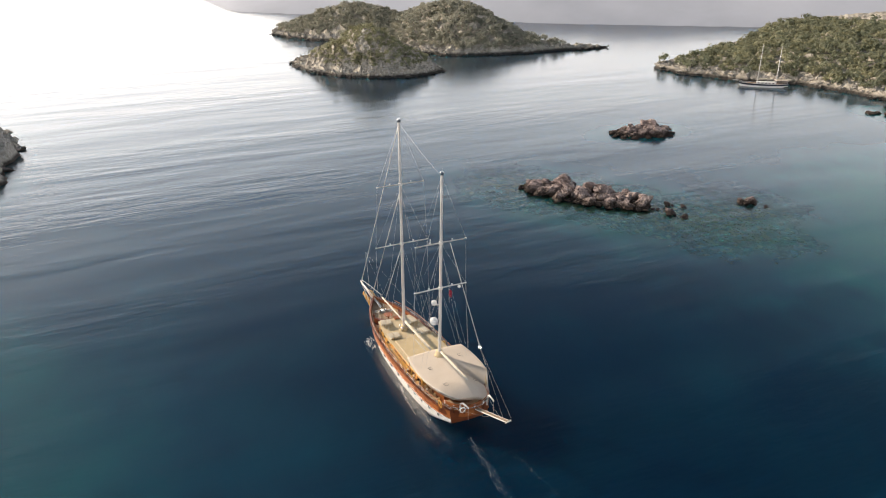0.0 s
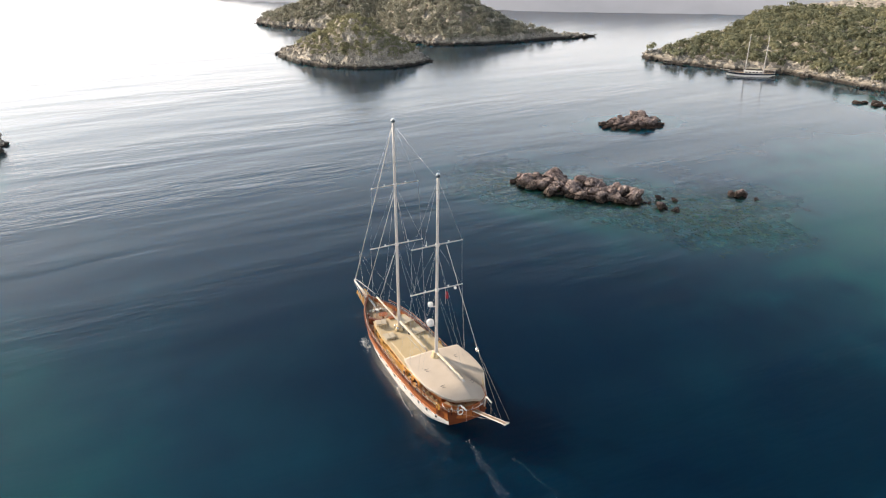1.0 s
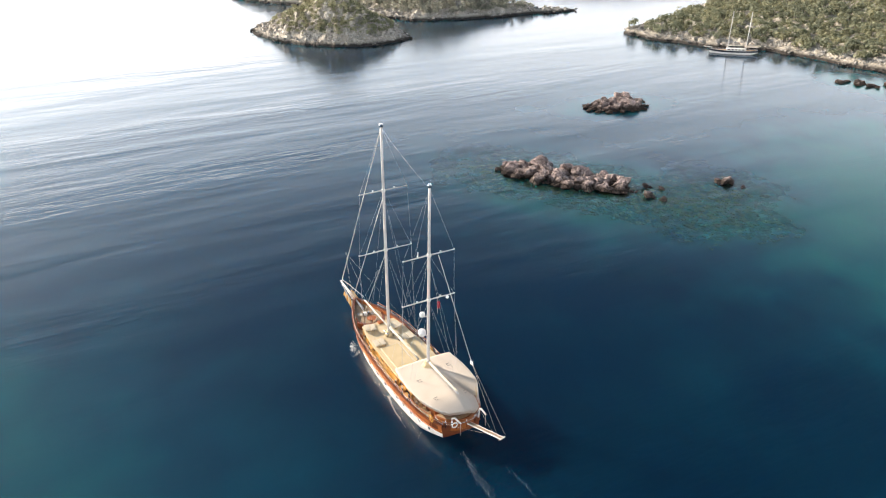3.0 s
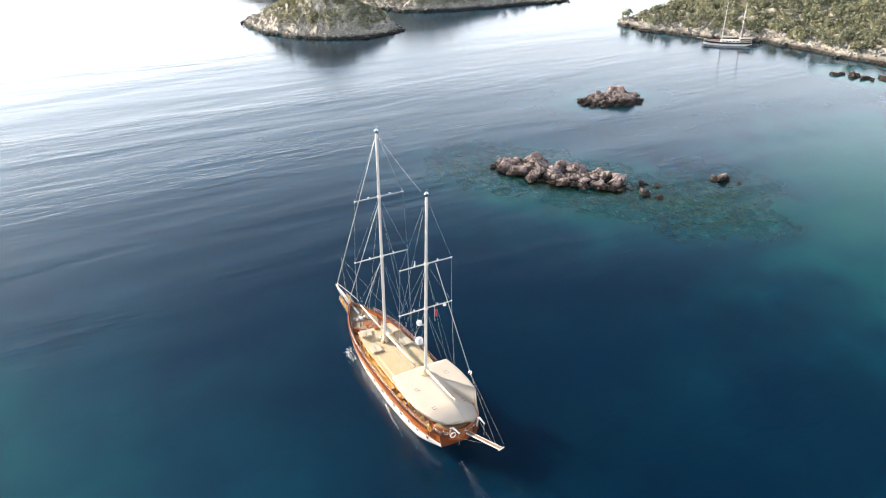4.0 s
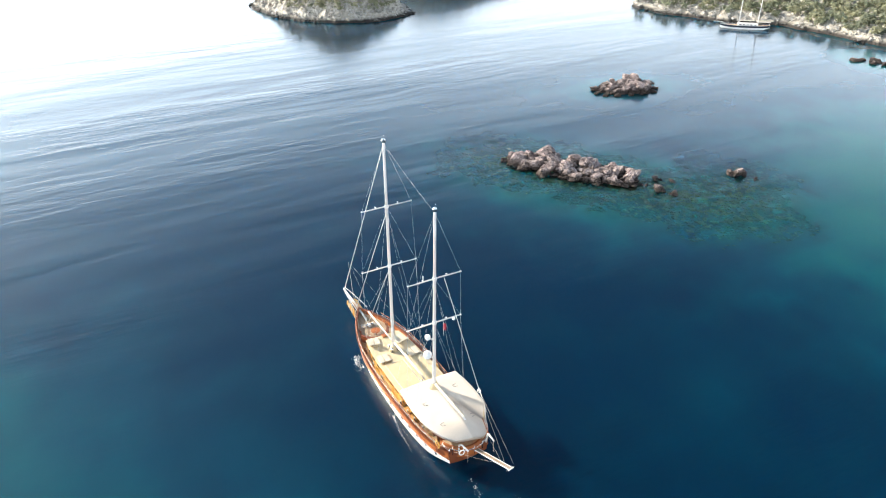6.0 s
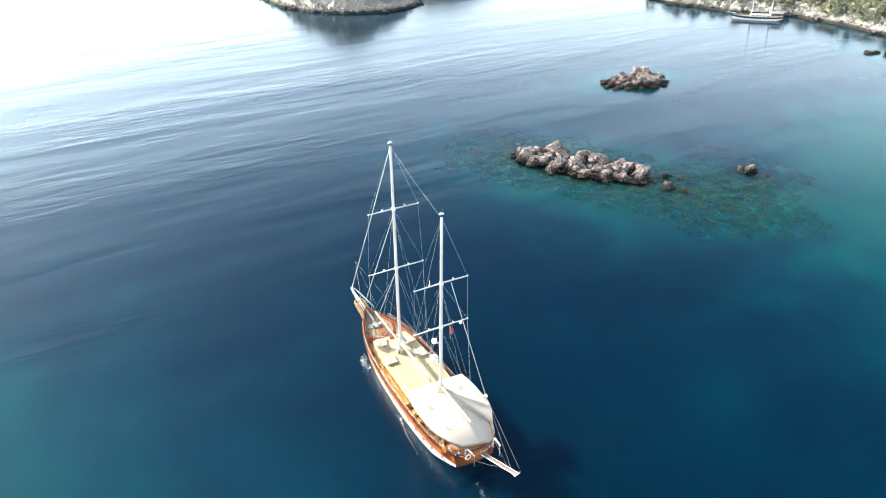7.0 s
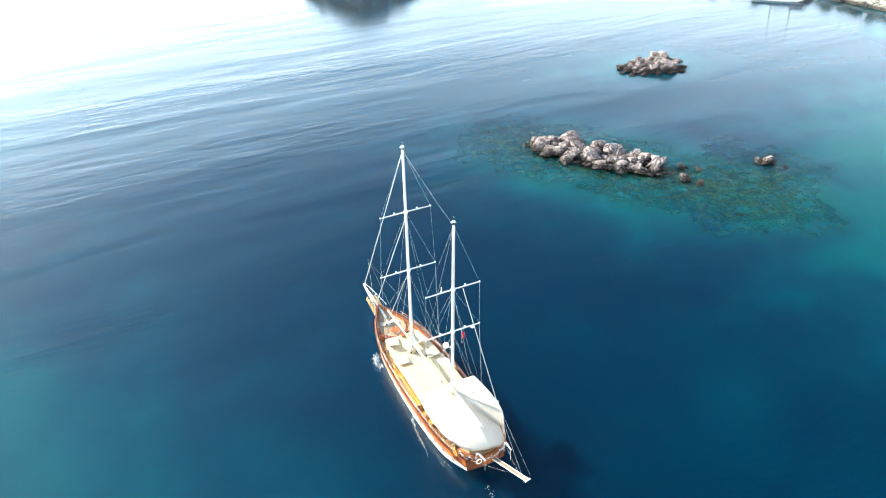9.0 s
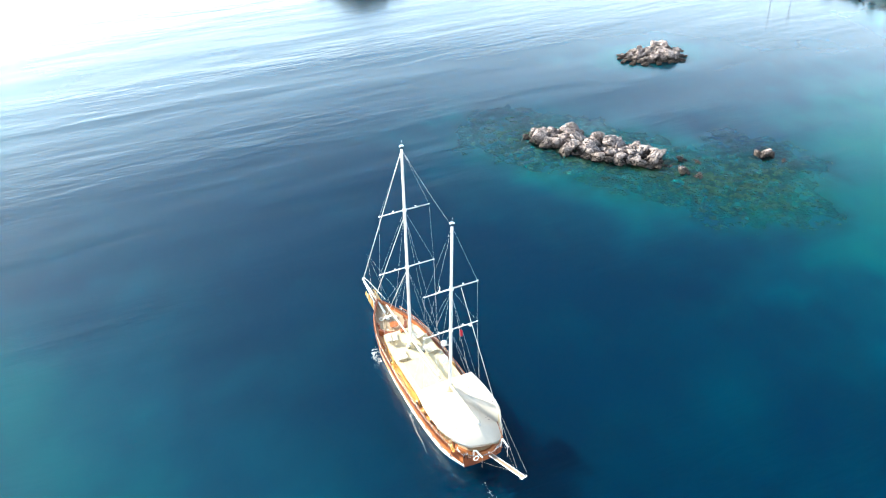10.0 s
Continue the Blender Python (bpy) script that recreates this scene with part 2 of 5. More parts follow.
    bp.inputs["Strength"].default_value, bp.inputs["Distance"].default_value = 1.0, 0.10
    ls.new(swell.outputs[0], bp.inputs["Height"])
    ls.new(bp.outputs[0], p.inputs["Normal"])
    clear, gloss, fres, skin, mix = (ns.new("ShaderNode" + k) for k in ("BsdfTransparent", "BsdfGlossy", "Fresnel", "MixShader", "MixShader"))
    clear.inputs[0].default_value = (0.76, 1.0, 0.84, 1)
    gloss.inputs["Roughness"].default_value = 0.11
    fres.inputs[0].default_value = 1.33
    ls.new(bp.outputs[0], gloss.inputs["Normal"])
    ls.new(bp.outputs[0], fres.inputs["Normal"])
    ls.new(fres.outputs[0], skin.inputs[0])
    ls.new(clear.outputs[0], skin.inputs[1])
    ls.new(gloss.outputs[0], skin.inputs[2])
    see = ns.new("ShaderNodeAttribute")
    see.attribute_name = "clear"
    # weed and sand in the shallows cloud the view of the bed in patches
    weed, cloud, veil = ns.new("ShaderNodeTexNoise"), ns.new("ShaderNodeMapRange"), ns.new("ShaderNodeMath")
    weed.inputs["Scale"].default_value, weed.inputs["Detail"].default_value = 0.42, 5
    weed.inputs["Roughness"].default_value = 0.65
    ls.new(geo.outputs["Position"], weed.inputs["Vector"])
    for i, v in ((1, 0.34), (2, 0.56), (3, 0.25), (4, 1.13)):
        cloud.inputs[i].default_value = v
    ls.new(weed.outputs[0], cloud.inputs[0])
    veil.operation = 'MULTIPLY'
    ls.new(see.outputs["Fac"], veil.inputs[0])
    ls.new(cloud.outputs[0], veil.inputs[1])
    ls.new(veil.outputs[0], mix.inputs[0])
    ls.new(p.outputs[0], mix.inputs[1])
    ls.new(skin.outputs[0], mix.inputs[2])
    ls.new(mix.outputs[0], out.inputs[0])
    return m


SEA = sea_material()


# ---- mesh helpers ----
def mesh_object(name, bm, material, smooth=False):
    me = bpy.data.meshes.new(name)
    bmesh.ops.recalc_face_normals(bm, faces=bm.faces)
    bm.to_mesh(me)
    bm.free()
    me.materials.append(material)
    if smooth:
        me.shade_smooth()
    return new(name, me)


def part(name, bm, material, parent, label="", smooth=False):
    ob = mesh_object(name, bm, material, smooth)
    ob.parent = parent
    return tagged(ob, label)


def array_mesh(name, verts, faces, material, smooth=False):
    me = bpy.data.meshes.new(name)
    me.from_pydata(verts, [], faces)
    me.materials.append(material)
    if smooth:
        me.shade_smooth()
    return new(name, me)


def thing(name, label, category, m=None, group=""):
    ob = new(name)
    ob.empty_display_size = 0.3
    if m is not None:
        ob.matrix_world = m
    return tagged(ob, label, category, group)


def box(bm, c, s, rz=0.0, rx=0.0, ry=0.0, bevel=0.0):
    r = bmesh.ops.create_cube(bm, size=1.0, matrix=Matrix.Translation(c) @ Euler((rx, ry, rz)).to_matrix().to_4x4() @ Matrix.Diagonal((*s, 1)))
    if bevel:
        ed = {e for v in r["verts"] for e in v.link_edges}
        bmesh.ops.bevel(bm, geom=list(ed), offset=bevel, segments=2, profile=0.7, affect='EDGES')


def tube(bm, pts, radii, seg=8):
    """A round bar along points, capped."""
    pts = [Vector(p) for p in pts]
    if not isinstance(radii, (list, tuple)):
        radii = [radii] * len(pts)
    rings = []
    for i, p in enumerate(pts):
        d = (pts[min(i + 1, len(pts) - 1)] - pts[max(i - 1, 0)]).normalized()
        u = d.cross(Vector((0, 0, 1)) if abs(d.z) < 0.95 else Vector((0, 1, 0))).normalized()
        v = d.cross(u)
        rings.append([bm.verts.new(p + radii[i] * (math.cos(2 * math.pi * k / seg) * u + math.sin(2 * math.pi * k / seg) * v)) for k in range(seg)])
    for a, b in zip(rings, rings[1:]):
        for k in range(seg):
            bm.faces.new((a[k], a[(k + 1) % seg], b[(k + 1) % seg], b[k]))
    bm.faces.new(rings[0])
    bm.faces.new(rings[-1])


def bar(name, pts, radii, material, parent, label="", seg=8):
    bm = bmesh.new()
    tube(bm, pts, radii, seg)
    return part(name, bm, material, parent, label, True)


def block(name, c, s, material, parent, label="", bevel=0.02, rz=0.0, rx=0.0, ry=0.0):
    bm = bmesh.new()
    box(bm, c, s, rz, rx, ry, bevel)
    return part(name, bm, material, parent, label)


def ball(bm, c, r, squash=(1, 1, 1), sub=2):
    bmesh.ops.create_icosphere(bm, subdivisions=sub, radius=r, matrix=Matrix.Translation(c) @ Matrix.Diagonal((*squash, 1)))


def curve1(table):
    xs, ys = zip(*table)
    # smooth interpolation through the table
    def f(x):
        if x <= xs[0]:
            return ys[0]
        if x >= xs[-1]:
            return ys[-1]
        i = max(k for k in range(len(xs) - 1) if xs[k] <= x)
        def slope(k):
            a, b = max(k - 1, 0), min(k + 1, len(xs) - 1)
            return (ys[b] - ys[a]) / (xs[b] - xs[a])
        h = xs[i + 1] - xs[i]
        t = (x - xs[i]) / h
        return ((2 * t**3 - 3 * t * t + 1) * ys[i] + (t**3 - 2 * t * t + t) * h * slope(i)
                + (-2 * t**3 + 3 * t * t) * ys[i + 1] + (t**3 - t * t) * h * slope(i + 1))
    return f


# ---- sea, seabed and land ----
def inside_distance(poly, x, y):
    """Distance to a closed outline on the plan, positive inside; x and y are arrays."""
    x, y = np.asarray(x, float), np.asarray(y, float)
    best, odd = np.full(x.shape, 1e9), np.zeros(x.shape, bool)
    for (ax, ay), (bx, by) in zip(poly, poly[1:] + poly[:1]):
        dx, dy = bx - ax, by - ay
        t = np.clip(((x - ax) * dx + (y - ay) * dy) / (dx * dx + dy * dy), 0, 1)
        best = np.minimum(best, np.hypot(x - ax - t * dx, y - ay - t * dy))
        hit = ((ay > y) != (by > y)) & (x < (bx - ax) * (y - ay) / (by - ay + 1e-12) + ax)
        odd ^= hit
    return np.where(odd, best, -best)


def fbm(x, y, s, seed=0.0, octaves=4):
    return noise.fractal(Vector((x * s, y * s, seed)), 0.9, 2.1, octaves)


ISLET = [(41.0, 219.2), (39.5, 207.4), (41.1, 193.4), (46.8, 181.8), (53.4, 174.4), (60.9, 169.7), (68.0, 168.5), (73.8, 170.4), (79.8, 174.7), (81.7, 187.6), (76.7, 203.7), (63.9, 217.1), (50.9, 224.6)]
ISLE = [(54.3, 309.3), (58.4, 292.1), (64.3, 278.9), (74.1, 266.1), (85.2, 229.2), (91.3, 211.6), (95.5, 204.8), (104.2, 199.1), (110.0, 197.0), (118.8, 195.7), (130.4, 194.6), (142.3, 193.3), (151.1, 190.9), (159.6, 190.0), (159.8, 192.6), (148.9, 197.2), (141.4, 206.3), (140.5, 232.7), (132.4, 277.7), (111.1, 317.8), (80.5, 334.5), (60.9, 326.4)]
CAPE = [(142.9, 145.6), (141.8, 135.8), (144.2, 126.2), (146.8, 117.0), (151.4, 108.2), (158.2, 100.0), (159.7, 91.7), (159.8, 81.2), (159.8, 71.3), (160.4, 61.5), (166.3, 43.4), (174.3, 18.0), (194.1, -32.5), (417.9, -93.1), (477.0, 267.2), (252.6, 200.6), (227.9, 183.7), (207.4, 171.3), (199.3, 169.7), (197.5, 161.5), (183.8, 160.2), (167.7, 154.2), (152.9, 149.5)]
CRAG = [(-44.0, 97.4), (-42.4, 102.3), (-44.3, 112.6), (-42.0, 121.4), (-41.7, 130.2), (-43.0, 137.9), (-46.2, 149.0), (-51.5, 161.1), (-84.2, 161.6), (-91.0, 118.3), (-68.5, 94.4), (-47.6, 94.1)]
REEF_A, REEF_B = (40.4, 56.3), (52.4, 37.6)
SHOALS = [((47.5, 40), 26, 13, -60, 0.78), ((59.5, 25), 16, 12, -35, 0.82), ((82.6, 78), 13, 8, -10, 0.6), ((-50, 17), 24, 32, 20, 0.52), ((97, 12), 42, 28, 30, 0.88), ((146, 62), 8, 14, 0, 0.85)]
SHELF_LINES = [((39.4, 57.4), (57.5, 24.5)), ((57.5, 25.8), (63.5, 30))]


def shoal_at(x, y):
    s = np.zeros_like(x)
    warp = np.array([noise.fractal(Vector((a * 0.11, b * 0.11, 8.1)), 0.8, 2.0, 3) for a, b in zip(x.ravel(), y.ravel())]).reshape(x.shape)
    for (cx, cy), a, b, turn, top in SHOALS:
        c, k = math.cos(radians(turn)), math.sin(radians(turn))
        u, v = ((x - cx) * c + (y - cy) * k) / a, (-(x - cx) * k + (y - cy) * c) / b
        r = np.hypot(u, v) * (1 + 0.28 * warp)
        s = np.maximum(s, top * np.exp(-0.5 * np.maximum(r - 0.30, 0) ** 2 * 2.6))
    for poly, w in ((ISLET, 6), (ISLE, 8), (CAPE, 9), (CRAG, 7)):
        d = inside_distance(poly, x, y)
        s = np.maximum(s, 0.5 * np.exp(np.minimum(d, 0) / w))
    return s


def shelf_distance(x, y):
    """How far a spot lies from the spine of the stony shelf under the reef."""
    warp = np.array([noise.fractal(Vector((a * 0.2, b * 0.2, 5.1)), 0.8, 2.0, 3) for a, b in zip(x.ravel(), y.ravel())]).reshape(x.shape)
    d = np.full_like(x, 1e4)
    for (ax, ay), (bx, by) in SHELF_LINES:
        ux, uy = bx - ax, by - ay
        t = np.clip(((x - ax) * ux + (y - ay) * uy) / (ux * ux + uy * uy), 0, 1)
        d = np.minimum(d, np.hypot(x - ax - t * ux, y - ay - t * uy))
    return d + 3.2 * warp


def clear_at(x, y):
    f = np.clip((16.5 - shelf_distance(x, y)) / 15.5, 0, 1)
    k = np.clip(f / 0.5, 0, 1)
    return 0.88 * f ** 1.1 * k * k * (3 - 2 * k)


def steps(lo, hi, near_lo, near_hi, step):
    mid = list(np.arange(near_lo, near_hi + 0.1, step))
    out, d, v = [], step, mid[-1]
    while v < hi:
        d *= 1.35
        v += d
        out.append(v)
    low, d, v = [], step, mid[0]
    while v > lo:
        d *= 1.35
        v -= d
        low.append(v)
    return np.array(low[::-1] + mid + out)


def sheet(name, xs, ys, zf, material, smooth=True):
    X, Y = np.meshgrid(xs, ys)
    Z = zf(X, Y)
    n, m = X.shape
    verts = np.stack([X, Y, Z], -1).reshape(-1, 3).tolist()
    idx = np.arange(n * m).reshape(n, m)
    faces = np.stack([idx[:-1, :-1], idx[:-1, 1:], idx[1:, 1:], idx[1:, :-1]], -1).reshape(-1, 4).tolist()
    return array_mesh(name, verts, faces, material, smooth), X, Y, Z


sea, X, Y, _ = sheet("water", steps(-4200, 4200, -80, 180, 2.0), steps(-4200, 4200, -50, 250, 2.0), lambda x, y: 0 * x, SEA)
att = sea.data.attributes.new("shoal", 'FLOAT', 'POINT')
att.data.foreach_set("value", shoal_at(X, Y).ravel().astype(np.float32))
att = sea.data.attributes.new("clear", 'FLOAT', 'POINT')
att.data.foreach_set("value", clear_at(X, Y).ravel().astype(np.float32))
# water ruffled along the moving boat's sides and astern
beside = np.maximum(np.abs(X) - np.where(Y < 0, 1.0, 2.2), 0) + np.maximum(Y - 21, 0) + np.maximum(-12 - Y, 0) * 0.5
att = sea.data.attributes.new("churn", 'FLOAT', 'POINT')
att.data.foreach_set("value", np.exp(-beside / 1.9).ravel().astype(np.float32))
tagged(sea, "calm navy and teal sea with faint swell lines", "sea", kind="structure")


def bed_height(x, y):
    d = shelf_distance(x, y)
    s = np.clip(1 - d / 16, 0, 1)
    z = -0.62 - 0.05 * np.maximum(d - 3, 0) - 0.10 * np.maximum(d - 8, 0) - 0.4 * np.maximum(d - 20, 0)
    z = np.maximum(z, -16)
    lump = np.array([noise.fractal(Vector((a * 0.35, b * 0.35, 3.3)), 0.8, 2.0, 4) for a, b in zip(x.ravel(), y.ravel())]).reshape(x.shape)
    return np.minimum(z + lump * (0.12 + 0.16 * s), -0.35)


bed, *_ = sheet("ground", steps(-4200, 4200, 20, 110, 1.0), steps(-4200, 4200, 5, 95, 1.0), bed_height, SEABED)
tagged(bed, "stony seabed showing green through the shallows", "seabed", kind="structure")


def island(name, poly, height, material, step, label, category="island", rough=1.6, cliff=1.6, reach=16.0, seed=1.0, box_=None):
    """A rocky rise inside an outline on the plan, steep at the water, uneven all over."""
    xs_, ys_ = [p[0] for p in poly], [p[1] for p in poly]
    x0, x1, y0, y1 = box_ or (min(xs_) - 3, max(xs_) + 3, min(ys_) - 3, max(ys_) + 3)
    def zf(x, y):
        wob = np.array([fbm(a, b, 0.12, seed) for a, b in zip(x.ravel(), y.ravel())]).reshape(x.shape)
        lump = np.array([fbm(a, b, 0.45, seed + 5) for a, b in zip(x.ravel(), y.ravel())]).reshape(x.shape)
        d = inside_distance(poly, x, y) + wob * 1.6
        up = np.where(d > 0, cliff * (1 - np.exp(-np.maximum(d, 0) / 1.2)) + height(x, y, np.maximum(d, 0)), d * 0.8)
        return up + np.where(d > -0.5, lump * rough * np.clip(0.35 + d / 6, 0.2, 1), 0)
    ob, X, Y, Z = sheet(name, np.arange(x0, x1, step), np.arange(y0, y1, step), zf, material, False)
    tagged(ob, label, category)
    return ob, X, Y, Z


def dome(peaks, reach=4.0):
    def h(x, y, d):
        z = np.zeros_like(x)
        for px, py, pz, rx, ry in peaks:
            z = np.maximum(z, pz * np.exp(-(((x - px) / rx) ** 2 + ((y - py) / ry) ** 2)))
        return z * (1 - np.exp(-d / reach))
    return h


islet, *islet_grid = island("islet", ISLET, dome([(61, 193, 14.0, 14, 21), (53.5, 196, 9.6, 15, 21), (71, 188, 8.6, 12, 20)], 7.5), DRYSOIL, 0.9, "rocky islet with scrub over pale limestone shore", cliff=0.7)
isle, *isle_grid = island("island", ISLE, dome([(91, 292, 11.8, 30, 37), (67, 300, 5.0, 17, 24), (119.4, 242, 16.6, 24, 38), (126, 258, 16.8, 23, 43), (138.8, 221.7, 8.0, 19, 25)], 11.0), DRYSOIL, 1.6, "long hilly island under grey-green maquis", rough=1.2, seed=4.0, cliff=0.9)
cape, *cape_grid = island("headland", CAPE, lambda x, y, d: 4.6 * (1 - np.exp(-d / 30)) * np.clip((x - 136) / 58, 0.15, 1.5), DRYSOIL, 1.5, "low headland covered in olive-green scrub above pale rocks", "headland", rough=1.0, seed=7.0, box_=(138, 318, -50, 206))
crag, *crag_grid = island("crag", CRAG, dome([(-64, 128, 9, 22, 30), (-46.5, 128, 4, 8, 16)]), SHORE, 0.9, "bare grey limestone crag rising from the sea", "rock", rough=1.6, seed=9.0)


def far_hills():
    """The mainland across the water, with the haze painted into its colour."""
    def zf(x, y):
        shore = np.where(x < 192, 435 - 1.30 * (x - 65), 270 - 0.92 * (x - 192))
        d = y - shore
        wob = np.array([fbm(a, b, 0.006, 2.2, 5) for a, b in zip(x.ravel(), y.ravel())]).reshape(x.shape)
        up = np.minimum(np.maximum(d, 0) * 0.22, 15) * (0.9 + 0.5 * wob) * np.clip((x - 58) / 70, 0.0, 1)
        return np.clip(d * 0.5, -6, 1.5) - 6 * (x < 62) + up
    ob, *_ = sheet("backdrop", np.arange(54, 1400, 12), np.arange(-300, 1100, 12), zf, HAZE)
    tagged(ob, "mainland hills beyond the strait, haze painted into their grey", "hills", kind="structure")


far_hills()


# ---- the gulet ----
RAIL_B = curve1([(-0.7, 1.95), (1, 2.5), (3.2, 2.82), (6.5, 2.98), (10.7, 3.0), (15.4, 2.8), (17.9, 2.42), (20.6, 1.62), (22.2, 0.86), (23.4, 0.14)])
WATER_B = curve1([(-0.7, 1.65), (0.3, 1.95), (2.8, 2.45), (6, 2.72), (10, 2.75), (15.5, 2.42), (19, 1.5), (22, 0.40), (23.4, 0.05)])
SHEER = curve1([(-0.7, 2.3), (2, 2.1), (8, 1.92), (14, 1.95), (19, 2.06), (23.4, 2.28)])
FOOT = curve1([(-0.7, 0.98), (0.3, 0.72), (2.5, 0.0), (5, -0.8), (19, -0.8), (22, -0.5), (23.4, 0.5)])
PAINT = curve1([(-0.7, 1.52), (2, 1.40), (8, 1.22), (16, 1.16), (21, 1.28), (23.4, 1.50)])
DECK = curve1([(-0.7, 1.7), (2, 1.5), (8, 1.4), (14, 1.5), (19, 1.66), (23.4, 1.92)])
STATIONS = list(np.linspace(-0.7, 23.4, 61))


def half_beam(y, z):
    """Half the hull's width at a height."""
    lo, hi = FOOT(y), SHEER(y)
    k = min(max((z - 0.0) / (hi - 0.0), -0.5), 1.0)
    w, b = WATER_B(y), RAIL_B(y)
    return max(0.03, w + (b - w) * (k ** 0.8 if k > 0 else k * 1.6))


def strip(bm, rows, closed=False):
    vs = [[bm.verts.new(p) for p in row] for row in rows]
    for a, b in zip(vs, vs[1:]):
        for k in range(len(a) - 1):
            bm.faces.new((a[k], a[k + 1], b[k + 1], b[k]))
    return vs


gulet = thing("gulet", "two-masted wooden gulet with white hull and varnished topsides under way", "sailing boat")

# white lower hull, both sides and the keel run
bm = bmesh.new()
rows = []
for y in STATIONS:
    zs = [FOOT(y) + (PAINT(y) - FOOT(y)) * k / 4 for k in range(5)]
    side = [(half_beam(y, z), z) for z in zs]
    rows.append([(-x, y, z) for x, z in reversed(side)] + [(0, y, FOOT(y) - 0.12)] + [(x, y, z) for x, z in side])
strip(bm, rows)
part("hull", bm, WHITEPAINT, gulet, "white painted lower hull", True)
# varnished strakes above the paint line, each plank lapped over the next
for s in (-1, 1):
    for k in range(4):
        rows = []
        for y in STATIONS:
            z0 = PAINT(y) + (SHEER(y) - PAINT(y)) * k / 4
            z1 = PAINT(y) + (SHEER(y) - PAINT(y)) * (k + 1) / 4
            rows.append([(s * (half_beam(y, z0) - 0.02), y, z0 + 0.002), (s * (half_beam(y, z0) + 0.035), y, z0), (s * (half_beam(y, z1) + 0.018), y, z1)])
        bm = bmesh.new()
        strip(bm, rows)
        part("strake", bm, VARNISH, gulet, "varnished mahogany topside plank")
bm = bmesh.new()
for s in (-1, 1):
    strip(bm, [[(s * (half_beam(y, SHEER(y)) - 0.09), y, SHEER(y)), (s * (half_beam(y, DECK(y)) - 0.10), y, DECK(y) - 0.02)] for y in STATIONS])
part("bulwark", bm, VARNISH, gulet, "varnished inner bulwark planking", True)
for s in (-1, 1):
    bm = bmesh.new()
    strip(bm, [[(s * (half_beam(y, SHEER(y)) - 0.16), y, SHEER(y)), (s * (half_beam(y, SHEER(y)) - 0.16), y, SHEER(y) + 0.07), (s * (half_beam(y, SHEER(y)) + 0.07), y, SHEER(y) + 0.07), (s * (half_beam(y, SHEER(y)) + 0.07), y, SHEER(y) - 0.01)] for y in STATIONS])
    part("cap_rail", bm, MAHOGANY, gulet, "dark varnished cap rail")
    bar("rubbing_strake", [(s * (half_beam(y, PAINT(y)) + 0.05), y, PAINT(y)) for y in STATIONS[::2]], 0.055, VARNISH, gulet)
bm = bmesh.new()
strip(bm, [[(-half_beam(y, DECK(y)) + 0.06, y, DECK(y)), (0, y, DECK(y) + 0.05), (half_beam(y, DECK(y)) - 0.06, y, DECK(y))] for y in STATIONS])
part("deck", bm, TEAK, gulet, "laid teak side deck", True)
# transom: the darker wood paints in its shade, turned from the sun
y = -0.7
bm = bmesh.new()
tz = [FOOT(y) + (SHEER(y) - FOOT(y)) * k / 5 for k in range(6)]
strip(bm, [[(half_beam(y, z) * u, y + 0.18 * (u * u - 1) - 0.30 * (1 - u * u) * (z - FOOT(y)) / 1.4, z) for u in np.linspace(-1, 1, 9)] for z in tz])
part("transom", bm, MAHOGANY, gulet, "raked transom, its shade put into the dark wood", True)
# stem post
bar("stem", [(0, 22.6, -0.5), (0, 23.1, 0.5), (0, 23.4, 1.4), (0, 23.6, 2.36)], [0.10, 0.13, 0.14, 0.14], VARNISH, gulet)


def mast(y0, y1, z0, z1, r):
    """A painted mast with its cap, tapering to the top."""
    bm = bmesh.new()
    tube(bm, [(0, y0 + (y1 - y0) * k / 6, z0 + (z1 - z0) * k / 6) for k in range(7)], [r * (1 - 0.30 * (k / 6) ** 1.5) for k in range(7)], 14)
    return part("mast", bm, MASTPAINT, gulet, "white painted wooden mast", True)


main = mast(14.45, 13.62, 1.5, 24.95, 0.155)
mizzen = mast(5.65, 4.27, 1.5, 22.35, 0.15)


def mast_y(which, z):
    y0, y1, z1 = (14.45, 13.62, 24.95) if which == "main" else (5.65, 4.27, 22.35)
    return y0 + (y1 - y0) * (z - 1.5) / (z1 - 1.5)


# canopy over the after deck: the boom is its ridge, the starboard quarter hangs down
CAN_B = curve1([(-1.25, 0.0), (-1.1, 1.0), (-0.7, 1.75), (0.1, 2.4), (1.7, 2.9), (4.3, 3.05), (6.65, 2.82)])


def canopy_z(x, y):
    u = x / 3.0
    z = 4.12 - 0.10 * u * u
    aft = min(max((0.9 - y) / 2.2, 0), 1)
    z -= 0.62 * aft * aft
    if x > 0:
        crease = min(max((5.6 - 1.5 * x - y) / 0.7, 0), 1)
        z -= 0.60 * max(x - 0.12, 0) * crease
    return z


bm = bmesh.new()
cy = [-1.25 + 7.9 * (k / 56) ** 1.15 for k in range(57)]
top = strip(bm, [[(CAN_B(y) * u, y, canopy_z(CAN_B(y) * u, y)) for u in np.linspace(-1, 1, 37)] for y in cy])
ext = bmesh.ops.extrude_face_region(bm, geom=bm.faces[:])
bmesh.ops.translate(bm, verts=[v for v in ext["geom"] if isinstance(v, bmesh.types.BMVert)], vec=(0, 0, -0.05))
part("canopy", bm, CANVAS, gulet, "taut cream canvas awning", True)
bm = bmesh.new()
